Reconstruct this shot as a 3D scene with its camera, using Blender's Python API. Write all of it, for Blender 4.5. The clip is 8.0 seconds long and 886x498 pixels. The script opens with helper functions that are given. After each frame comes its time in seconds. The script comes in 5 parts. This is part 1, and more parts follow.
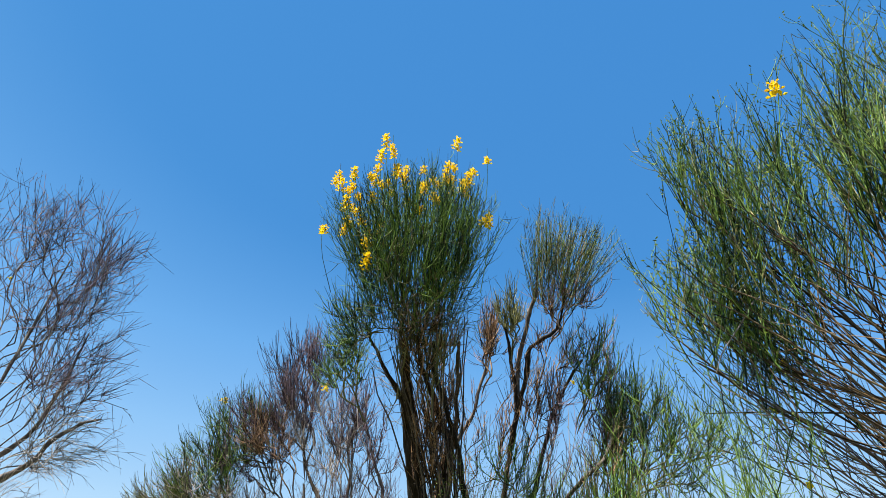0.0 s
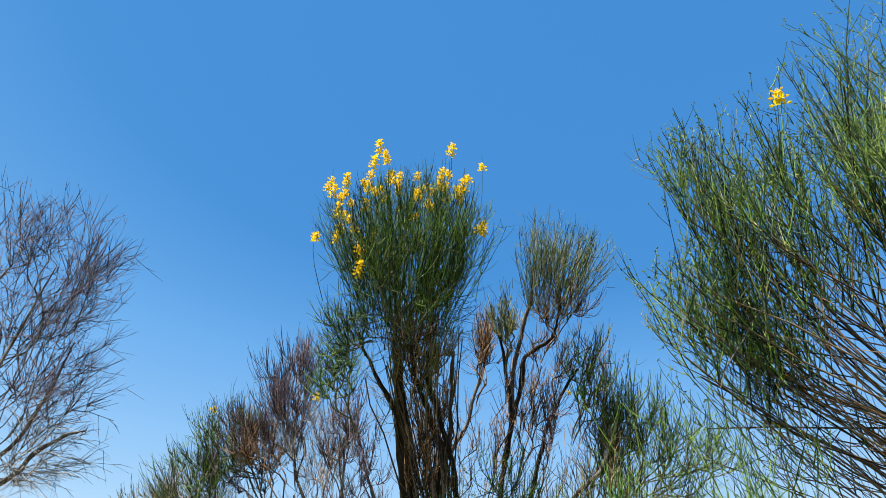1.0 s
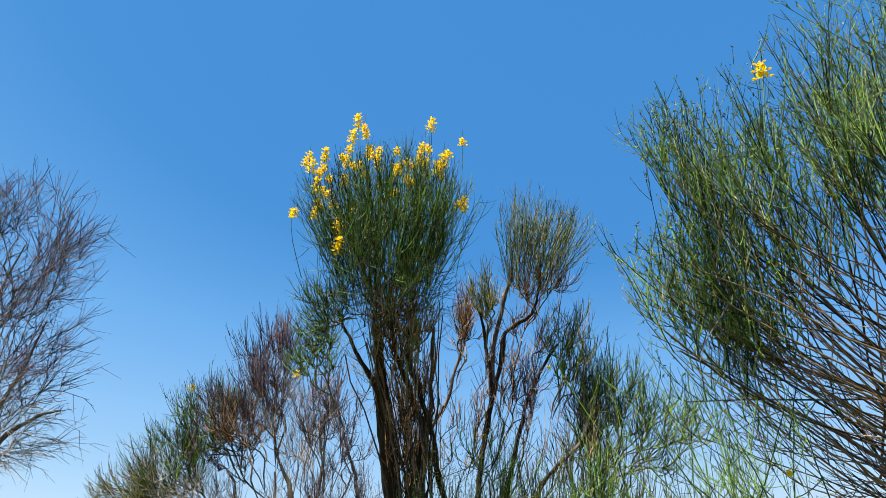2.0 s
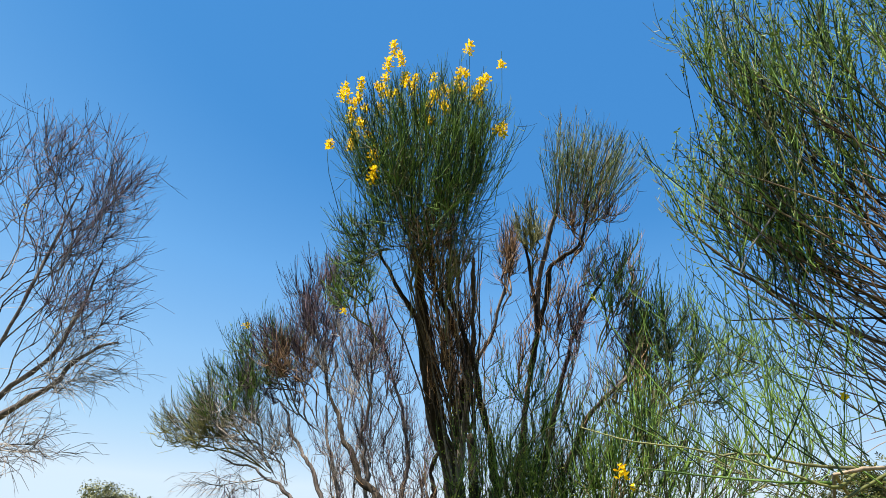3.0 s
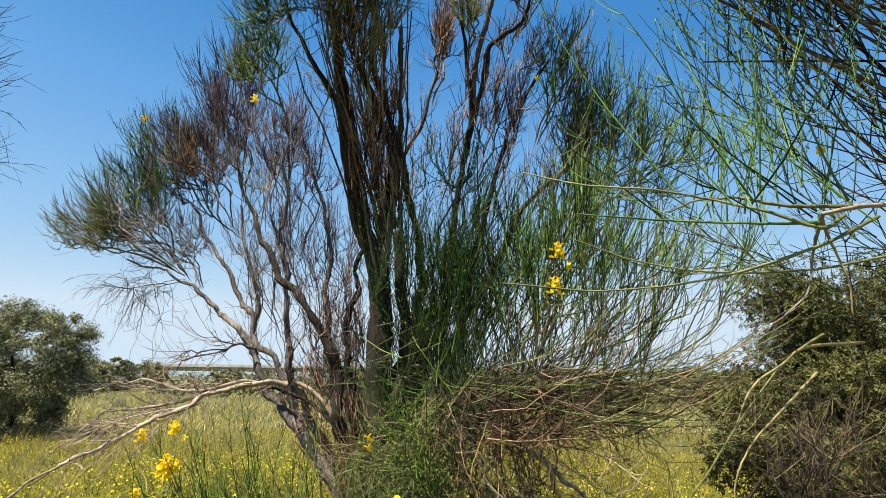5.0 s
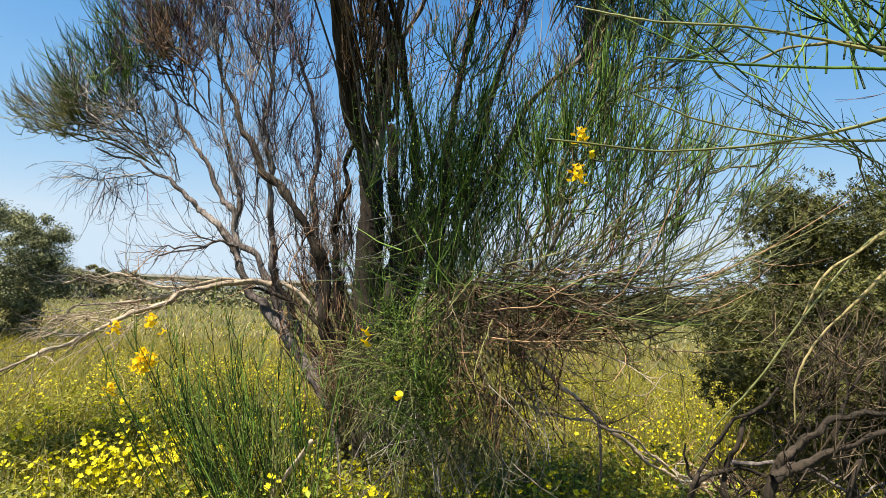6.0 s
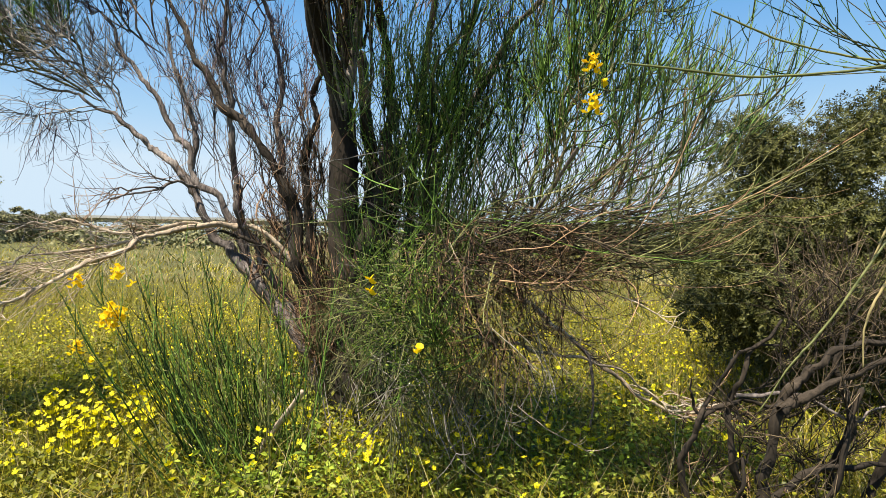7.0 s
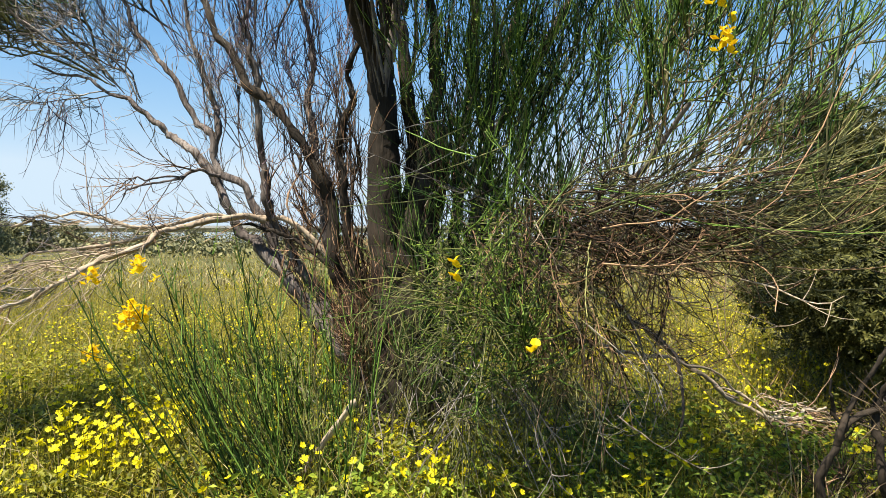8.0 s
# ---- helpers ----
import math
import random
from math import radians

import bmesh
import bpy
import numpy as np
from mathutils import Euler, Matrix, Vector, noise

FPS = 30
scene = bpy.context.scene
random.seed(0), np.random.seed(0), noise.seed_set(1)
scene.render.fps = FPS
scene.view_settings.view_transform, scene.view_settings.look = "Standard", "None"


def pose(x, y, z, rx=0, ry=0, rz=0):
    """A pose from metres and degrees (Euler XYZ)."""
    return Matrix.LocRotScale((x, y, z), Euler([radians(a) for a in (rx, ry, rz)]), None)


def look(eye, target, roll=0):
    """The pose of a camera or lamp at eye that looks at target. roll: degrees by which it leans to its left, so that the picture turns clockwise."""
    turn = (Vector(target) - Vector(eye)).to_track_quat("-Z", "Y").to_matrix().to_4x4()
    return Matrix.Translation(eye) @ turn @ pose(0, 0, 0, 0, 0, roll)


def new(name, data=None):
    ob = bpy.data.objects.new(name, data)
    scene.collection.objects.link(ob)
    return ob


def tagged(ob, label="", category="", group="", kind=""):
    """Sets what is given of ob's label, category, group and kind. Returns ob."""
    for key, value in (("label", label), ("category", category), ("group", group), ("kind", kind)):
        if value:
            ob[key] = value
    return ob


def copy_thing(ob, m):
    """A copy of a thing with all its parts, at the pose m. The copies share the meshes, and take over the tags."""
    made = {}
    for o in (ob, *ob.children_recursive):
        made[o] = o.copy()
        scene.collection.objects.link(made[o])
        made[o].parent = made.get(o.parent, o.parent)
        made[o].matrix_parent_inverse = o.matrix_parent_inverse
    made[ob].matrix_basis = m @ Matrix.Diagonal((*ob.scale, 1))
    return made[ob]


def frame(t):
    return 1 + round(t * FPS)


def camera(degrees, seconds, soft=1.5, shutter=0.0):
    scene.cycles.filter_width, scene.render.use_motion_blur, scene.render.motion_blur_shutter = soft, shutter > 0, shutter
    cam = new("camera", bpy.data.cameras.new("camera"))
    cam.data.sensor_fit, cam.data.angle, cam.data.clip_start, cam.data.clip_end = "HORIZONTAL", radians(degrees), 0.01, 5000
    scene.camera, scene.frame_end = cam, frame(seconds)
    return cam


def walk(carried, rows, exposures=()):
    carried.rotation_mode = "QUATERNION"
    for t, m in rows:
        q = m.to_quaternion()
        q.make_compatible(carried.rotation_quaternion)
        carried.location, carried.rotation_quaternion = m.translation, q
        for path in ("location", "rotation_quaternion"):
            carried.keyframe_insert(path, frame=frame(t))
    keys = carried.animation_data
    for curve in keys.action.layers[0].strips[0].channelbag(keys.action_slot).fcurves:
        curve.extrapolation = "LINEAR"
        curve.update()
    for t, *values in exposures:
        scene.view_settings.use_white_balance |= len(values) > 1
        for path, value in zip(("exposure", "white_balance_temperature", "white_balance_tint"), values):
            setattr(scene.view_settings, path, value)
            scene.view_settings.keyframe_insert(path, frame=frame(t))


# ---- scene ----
cam = camera(69.6, 8.0, soft=0.6)
PATH = [
    (0, (0.448, -0.132, 1.567), (0.218, 1.527, 2.66), 1.7),
    (0.5, (0.415, -0.107, 1.553), (0.184, 1.544, 2.657), 2.2),
    (1, (0.421, -0.09, 1.625), (0.219, 1.565, 2.73), 1.3),
    (1.2, (0.421, -0.086, 1.63), (0.246, 1.574, 2.731), 1.4),
    (2.3, (0.415, -0.03, 1.639), (0.272, 1.687, 2.655), -0.3),
    (2.5, (0.415, 0.002, 1.639), (0.198, 1.722, 2.636), -0.6),
    (3, (0.565, 0.142, 1.578), (0.213, 1.888, 2.487), 2.3),
    (3.5, (0.647, 0.256, 1.528), (0.291, 2.051, 2.333), 1.3),
    (4, (0.623, 0.369, 1.503), (0.311, 2.224, 2.183), 1.8),
    (4.5, (0.537, 0.517, 1.507), (0.313, 2.419, 2.081), 0.7),
    (5, (0.54, 0.643, 1.48), (0.379, 2.593, 1.892), 0.8),
    (5.2, (0.538, 0.721, 1.45), (0.435, 2.685, 1.813), 1.9),
    (6.3, (0.353, 0.945, 1.385), (0.267, 2.94, 1.491), 2.8),
    (6.5, (0.308, 0.969, 1.385), (0.277, 2.967, 1.457), 2.0),
    (7, (0.209, 1.063, 1.414), (0.295, 3.061, 1.378), 1.0),
    (7.5, (0.107, 1.247, 1.387), (0.169, 3.245, 1.327), -0.4),
    (8, (-0.009, 1.466, 1.328), (0.049, 3.465, 1.306), 0.0),
]
walk(cam, [(t, look(eye, target, roll)) for t, eye, target, roll in PATH], exposures=[(0, 1.41), (2.5, 1.42), (3.5, 1.36), (4.5, 1.28), (6.5, 1.3), (8, 1.36)])

# ---- world, sun, exposure ----
SUN_TO = Vector((-0.28, -0.28, 0.91)).normalized()
world = bpy.data.worlds.new("world")
scene.world = world
world.use_nodes = True
wn = world.node_tree
wn.nodes.clear()
sky = wn.nodes.new("ShaderNodeTexSky")
sky.sky_type = "NISHITA"
sky.sun_disc = False
sky.sun_elevation = math.asin(SUN_TO.z)
sky.sun_rotation = math.atan2(SUN_TO.x, SUN_TO.y)
sky.air_density, sky.dust_density, sky.ozone_density = 0.85, 0.0, 2.0
sky.altitude = 800
bg = wn.nodes.new("ShaderNodeBackground")
bg.inputs["Strength"].default_value = 0.1
wout = wn.nodes.new("ShaderNodeOutputWorld")
split = wn.nodes.new("ShaderNodeSeparateColor")
wn.links.new(sky.outputs[0], split.inputs[0])
depth = wn.nodes.new("ShaderNodeMath")
depth.operation = "MULTIPLY"
depth.inputs[1].default_value = 0.2
wn.links.new(split.outputs["Red"], depth.inputs[0])
hue = wn.nodes.new("ShaderNodeValToRGB")
stops = hue.color_ramp.elements
SKY_HUES = ((0.1, (0.051, 0.236, 0.605)), (0.17, (0.066, 0.276, 0.66)), (0.215, (0.15, 0.41, 0.81)), (0.29, (0.27, 0.54, 0.89)), (0.42, (0.43, 0.675, 0.93)), (0.62, (0.67, 0.825, 0.965)))
while len(stops) < len(SKY_HUES):
    stops.new(0.5)
for el, (at, c) in zip(stops, SKY_HUES):
    el.position, el.color = at, (*c, 1)
wn.links.new(depth.outputs[0], hue.inputs["Fac"])
lift = wn.nodes.new("ShaderNodeVectorMath")
lift.operation = "SCALE"
lift.inputs["Scale"].default_value = 4.0
wn.links.new(hue.outputs["Color"], lift.inputs[0])
wn.links.new(lift.outputs["Vector"], bg.inputs["Color"])
wn.links.new(bg.outputs[0], wout.inputs["Surface"])
lamp = bpy.data.lights.new("sun", "SUN")
lamp.energy, lamp.angle, lamp.color = 5.0, radians(0.5), (1.0, 0.91, 0.74)
sun = new("sun", lamp)
sun.rotation_euler = SUN_TO.to_track_quat("Z", "Y").to_euler()


# ---- materials ----
def mat(name, colours, rough=0.8, scale=30.0, stretch=(1, 1, 1), bump=0.3, island=0.5, coarse=3.0, spec=0.3, thin=0.0):
    """Colours blended by two scales of noise and by a random value for each loose piece."""
    m = bpy.data.materials.new(name)
    m.use_nodes = True
    t = m.node_tree
    b = t.nodes["Principled BSDF"]
    b.inputs["Roughness"].default_value = rough
    b.inputs["Specular IOR Level"].default_value = spec
    co = t.nodes.new("ShaderNodeTexCoord")
    mp = t.nodes.new("ShaderNodeMapping")
    mp.inputs["Scale"].default_value = stretch
    t.links.new(co.outputs["Object"], mp.inputs["Vector"])
    fine = t.nodes.new("ShaderNodeTexNoise")
    fine.inputs["Scale"].default_value = scale
    fine.inputs["Detail"].default_value = 5
    big = t.nodes.new("ShaderNodeTexNoise")
    big.inputs["Scale"].default_value = coarse
    big.inputs["Detail"].default_value = 3
    t.links.new(mp.outputs[0], fine.inputs["Vector"])
    t.links.new(co.outputs["Object"], big.inputs["Vector"])
    geo = t.nodes.new("ShaderNodeNewGeometry")
    a1 = t.nodes.new("ShaderNodeMath")
    a1.operation = "MULTIPLY_ADD"
    t.links.new(geo.outputs["Random Per Island"], a1.inputs[0])
    a1.inputs[1].default_value = island
    a1.inputs[2].default_value = -0.5 * island
    a2 = t.nodes.new("ShaderNodeMath")
    a2.operation = "MULTIPLY_ADD"
    t.links.new(big.outputs["Fac"], a2.inputs[0])
    a2.inputs[1].default_value = 0.9
    t.links.new(a1.outputs[0], a2.inputs[2])
    a3 = t.nodes.new("ShaderNodeMath")
    a3.operation = "MULTIPLY_ADD"
    t.links.new(fine.outputs["Fac"], a3.inputs[0])
    a3.inputs[1].default_value = 0.7
    t.links.new(a2.outputs[0], a3.inputs[2])
    a4 = t.nodes.new("ShaderNodeMath")
    a4.operation = "SUBTRACT"
    t.links.new(a3.outputs[0], a4.inputs[0])
    a4.inputs[1].default_value = 0.3
    ramp = t.nodes.new("ShaderNodeValToRGB")
    e = ramp.color_ramp.elements
    while len(e) < len(colours):
        e.new(0.5)
    for k, c in enumerate(colours):
        e[k].position = 0.12 + 0.76 * k / max(1, len(colours) - 1)
        e[k].color = (*c, 1)
    t.links.new(a4.outputs[0], ramp.inputs["Fac"])
    t.links.new(ramp.outputs["Color"], b.inputs["Base Color"])
    if bump:
        bp = t.nodes.new("ShaderNodeBump")
        bp.inputs["Strength"].default_value = bump
        bp.inputs["Distance"].default_value = 0.01
        t.links.new(fine.outputs["Fac"], bp.inputs["Height"])
        t.links.new(bp.outputs[0], b.inputs["Normal"])
    if thin:
        tr = t.nodes.new("ShaderNodeBsdfTranslucent")
        t.links.new(ramp.outputs["Color"], tr.inputs["Color"])
        mx = t.nodes.new("ShaderNodeMixShader")
        mx.inputs["Fac"].default_value = thin
        t.links.new(b.outputs[0], mx.inputs[1])
        t.links.new(tr.outputs[0], mx.inputs[2])
        t.links.new(mx.outputs[0], t.nodes["Material Output"].inputs["Surface"])
    return m


M_BARK = mat("bark_grey_brown", [(0.02, 0.016, 0.015), (0.095, 0.078, 0.073), (0.36, 0.315, 0.29)], 0.9, 60, (1, 1, 0.18), 1.0, 0.4)
# near-black copy of the bark: shade on the stems is put into its colour
M_BARK_SHADED = mat("bark_shaded", [(0.008, 0.006, 0.0045), (0.024, 0.018, 0.013), (0.066, 0.049, 0.036)], 0.9, 60, (1, 1, 0.2), 0.9, 0.2)
M_PALE = mat("bark_pale_dry", [(0.11, 0.082, 0.06), (0.33, 0.26, 0.19), (0.6, 0.5, 0.38)], 0.85, 70, (1, 1, 0.2), 0.6, 0.2)
M_GREEN = mat("twig_green", [(0.006, 0.019, 0.004), (0.031, 0.076, 0.012), (0.155, 0.255, 0.046)], 0.5, 40, bump=0, island=1.2, spec=0.2)
M_OLIVE = mat("twig_olive", [(0.028, 0.033, 0.011), (0.105, 0.115, 0.036), (0.265, 0.258, 0.096)], 0.5, 40, bump=0, island=0.9)
M_BROWN = mat("twig_brown", [(0.02, 0.012, 0.008), (0.11, 0.06, 0.037), (0.4, 0.25, 0.15)], 0.7, 40, bump=0, island=1.2, spec=0.2)
M_PURPLE = mat("twig_purple", [(0.015, 0.01, 0.015), (0.064, 0.046, 0.063), (0.23, 0.165, 0.2)], 0.75, 40, bump=0, island=0.9, spec=0.15)
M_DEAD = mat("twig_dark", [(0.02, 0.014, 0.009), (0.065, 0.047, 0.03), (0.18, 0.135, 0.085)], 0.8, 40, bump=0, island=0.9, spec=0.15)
M_GREY = mat("twig_grey", [(0.055, 0.048, 0.046), (0.165, 0.145, 0.135), (0.4, 0.355, 0.315)], 0.8, 40, bump=0, island=0.9)
M_STEM = mat("stem_olive_brown", [(0.03, 0.034, 0.014), (0.1, 0.1, 0.042), (0.24, 0.21, 0.11)], 0.8, 60, (1, 1, 0.3), 0.4, 0.5)
M_STRAW = mat("straw", [(0.18, 0.14, 0.06), (0.34, 0.27, 0.12), (0.5, 0.42, 0.22)], 0.8, 40, bump=0, island=0.9, thin=0.2)
M_GRASS = mat("grass_blade", [(0.06, 0.06, 0.008), (0.222, 0.19, 0.014), (0.415, 0.34, 0.028)], 0.6, 20, bump=0, island=0.9, thin=0.3)
M_HERB = mat("herb_leaf", [(0.05, 0.064, 0.007), (0.19, 0.196, 0.018), (0.38, 0.364, 0.032)], 0.5, 20, bump=0, island=0.8, thin=0.4)
M_LEAFLET = mat("broom_leaflet", [(0.035, 0.06, 0.008), (0.11, 0.17, 0.02), (0.26, 0.33, 0.045)], 0.5, 20, bump=0, island=0.8, thin=0.3)
M_CLOVER = mat("clover_leaf", [(0.075, 0.115, 0.012), (0.215, 0.29, 0.028), (0.41, 0.49, 0.058)], 0.5, 20, bump=0, island=0.8, thin=0.4)
M_PETAL = mat("yellow_petal", [(0.77, 0.48, 0.005), (0.87, 0.62, 0.007), (0.925, 0.745, 0.016)], 0.6, 60, bump=0, island=0.7, thin=0.45)
M_LEMON = mat("lemon_petal", [(0.6, 0.48, 0.004), (0.74, 0.64, 0.006), (0.82, 0.74, 0.015)], 0.6, 60, bump=0, island=0.7, thin=0.35)
M_LENTISK = mat("evergreen_leaf", [(0.018, 0.02, 0.005), (0.06, 0.064, 0.014), (0.16, 0.155, 0.038)], 0.6, 20, bump=0, island=0.5, spec=0.25, thin=0.15)
M_OLEAF = mat("grey_green_leaf", [(0.06, 0.07, 0.032), (0.13, 0.14, 0.062), (0.26, 0.26, 0.12)], 0.55, 6, bump=0, island=0.9, thin=0.15)
M_SCRUB = mat("far_scrub_leaf", [(0.06, 0.064, 0.03), (0.13, 0.13, 0.058), (0.24, 0.22, 0.1)], 0.7, 2, bump=0, island=0.9)
M_CONCRETE = mat("pale_concrete", [(0.3, 0.29, 0.27), (0.4, 0.39, 0.36), (0.5, 0.49, 0.46)], 0.85, 1.5, bump=0.1, island=0.0, coarse=0.2)
M_GROUND = mat("meadow_soil", [(0.03, 0.034, 0.009), (0.075, 0.074, 0.016), (0.14, 0.125, 0.035)], 0.95, 9, bump=0.8, island=0, coarse=0.35)


# ---- mesh helpers ----
def rng_of(seed):
    return np.random.default_rng(seed)


GROUND = 0.25


def ground_z(x, y):
    return GROUND + 0.05 * np.sin(0.9 * x + 0.3) * np.sin(0.7 * y) + 0.03 * np.sin(2.3 * x + 1.1 * y)


def mesh_of(name, verts, quads=None, tris=None, smooth=True):
    """A mesh from arrays of vertices, quads and triangles."""
    verts = np.asarray(verts, dtype=np.float32).reshape(-1, 3)
    nq = 0 if quads is None else len(quads)
    nt = 0 if tris is None else len(tris)
    me = bpy.data.meshes.new(name)
    me.vertices.add(len(verts))
    me.vertices.foreach_set("co", verts.ravel())
    loops = np.concatenate([np.asarray(a, dtype=np.int32).ravel() for a, k in ((quads, nq), (tris, nt)) if k])
    me.loops.add(len(loops))
    me.loops.foreach_set("vertex_index", loops)
    starts = np.concatenate([np.arange(nq) * 4, nq * 4 + np.arange(nt) * 3]).astype(np.int32)
    me.polygons.add(nq + nt)
    me.polygons.foreach_set("loop_start", starts)
    me.polygons.foreach_set("use_smooth", np.full(nq + nt, smooth))
    me.update(calc_edges=True)
    me.validate()
    return me


def part(name, me, material, parent=None, label="", kind=""):
    """Links a mesh as one part under a thing."""
    if not me.materials:
        me.materials.append(material)
    ob = new(name, me)
    if parent is not None:
        ob.parent = parent
        ob.matrix_parent_inverse = Matrix.Translation(-parent.location)
    return tagged(ob, label, kind=kind)


def thing(name, x, y, label, category, group="", z=GROUND):
    ob = new(name)
    ob.location = (x, y, z)
    ob.empty_display_size = 0.2
    return tagged(ob, label, category, group)


def tubes(paths, radii, sides=3):
    """Arrays of a tube along each of N paths of K points; radii N x K."""
    n, k, _ = paths.shape
    tan = np.gradient(paths, axis=1)
    tan /= np.linalg.norm(tan, axis=2, keepdims=True) + 1e-9
    ref = np.eye(3)[np.argmin(np.abs(tan).mean(axis=1), axis=1)][:, None, :]
    u = np.cross(tan, np.broadcast_to(ref, tan.shape))
    u /= np.linalg.norm(u, axis=2, keepdims=True) + 1e-9
    v = np.cross(tan, u)
    ang = np.arange(sides) * 2 * np.pi / sides
    ring = u[:, :, None, :] * np.cos(ang)[None, None, :, None] + v[:, :, None, :] * np.sin(ang)[None, None, :, None]
    verts = paths[:, :, None, :] + ring * radii[:, :, None, None]
    base = (np.arange(n) * k * sides)[:, None, None]
    row = (np.arange(k - 1) * sides)[None, :, None]
    s = np.arange(sides)[None, None, :]
    s2 = (s + 1) % sides
    quads = np.stack([base + row + s, base + row + s2, base + row + sides + s2, base + row + sides + s], axis=-1)
    return verts.reshape(-1, 3), quads.reshape(-1, 4)


def join(pieces):
    vs, qs, at = [], [], 0
    for v, q in pieces:
        vs.append(v)
        qs.append(q + at)
        at += len(v)
    return np.concatenate(vs), np.concatenate(qs)


def smooth_path(points, n):
    """Catmull-Rom through the points."""
    p = np.array(points, dtype=float)
    p = np.vstack([2 * p[0] - p[1], p, 2 * p[-1] - p[-2]])
    out = []
    for s in np.linspace(0, len(p) - 3 - 1e-6, n):
        i, f = int(s), s - int(s)
        a, b, c, d = p[i:i + 4]
        out.append(0.5 * (2 * b + (c - a) * f + (2 * a - 5 * b + 4 * c - d) * f * f + (3 * b - a - 3 * c + d) * f ** 3))
    return np.array(out)


def limb(parent, points, r0, r1, material=None, seed=1, name="limb", sides=9, wob=0.12, label="", kink=0.006):
    """A gnarled limb that tapers along a few control points."""
    g = rng_of(seed)
    n = 6 * len(points)
    path = smooth_path(points, n)
    knots = np.linspace(0, 1, max(4, n // 3))
    bend = g.normal(0, max(0.0, kink + 0.14 * min(r0, 0.04)), (len(knots), 3))
    bend[[0, -1]] = 0
    path += np.stack([np.interp(np.linspace(0, 1, n), knots, bend[:, a]) for a in range(3)], axis=1)
    path[1:-1] += g.normal(0, min(0.1 * r0, 0.003), (n - 2, 3))
    rad = np.linspace(r0, r1, n) * (1 + g.normal(0, wob, n))
    v, q = tubes(path[None], rad[None], sides)
    v = v.reshape(n, sides, 3)
    ridge = 1 + 0.16 * np.sin(np.arange(sides) * 2.4 + 0.3 * np.arange(n)[:, None]) + g.normal(0, 0.05, (n, sides))
    v = path[:, None, :] + (v - path[:, None, :]) * ridge[..., None]
    v = v.reshape(-1, 3)
    tip = [[(n - 1) * sides + i, (n - 1) * sides + (i + 1) % sides, len(v)] for i in range(sides)]
    v = np.vstack([v, path[-1] + (path[-1] - path[-2]) * 0.3])
    return part(name, mesh_of(name, v, q, tip), material or M_BARK, parent, label)


def unit(a):
    return a / (np.linalg.norm(a, axis=-1, keepdims=True) + 1e-9)


def twigs_from(g, starts, dirs, lengths, r0, up=0.25, wob=0.05, k=5, droop=0.0, flat=1.0):
    """Twigs that leave their starts along dirs and bend slowly upwards (or droop)."""
    n = len(starts)
    d = unit(dirs)
    pts = [starts]
    step = lengths / (k - 1)
    for i in range(k - 1):
        pts.append(pts[-1] + d * step[:, None])
        bend = np.zeros((n, 3))
        bend[:, 2] = (up - droop * (i + 1) / k) / (k - 1) * 2
        d = unit(d + bend + g.normal(0, wob, (n, 3)))
    paths = np.stack(pts, axis=1)
    rad = r0 * g.uniform(0.75, 1.25, n)[:, None] * np.linspace(1, 0.45, k)[None, :]
    return paths, rad


def fork(g, node, way, tips, out, r, crook):
    """Splits the tips into groups and leads a crooked branch to each, down to single tips."""
    n = len(tips)
    mid = tips.mean(axis=0)
    gap = mid - node
    dist = np.linalg.norm(gap) + 1e-6
    end = tips[0] if n == 1 else node + gap * g.uniform(0.28, 0.48) + g.normal(0, 0.07 * dist, 3)
    span = np.linalg.norm(end - node) + 1e-6
    f = np.linspace(0, 1, 6)[:, None]
    bend = node + unit(way) * span * 0.45 + g.normal(0, crook * span, 3)
    path = (1 - f) ** 2 * node + 2 * f * (1 - f) * bend + f * f * end
    path[1:-1] += g.normal(0, min(0.012, crook * 0.3 * span), (4, 3))
    r0 = r * n ** 0.28
    heir = (n / 2) ** 0.28 if n > 1 else 0.6
    out.append((path, np.linspace(r0, max(r * heir, r * 0.6), 6), n))
    if n == 1:
        return
    way = path[-1] - path[-2]
    axis = np.linalg.svd(tips - mid, full_matrices=False)[2][0] if n > 2 else unit(tips[1] - tips[0])
    side = (tips - mid) @ axis
    cut = np.median(side) + g.normal(0, 0.15) * (side.std() + 1e-6)
    low = side <= cut
    if low.all() or not low.any():
        low = np.arange(n) < max(1, n // 2)
    fork(g, end, way, tips[low], out, r, crook)
    fork(g, end, way, tips[~low], out, r, crook)


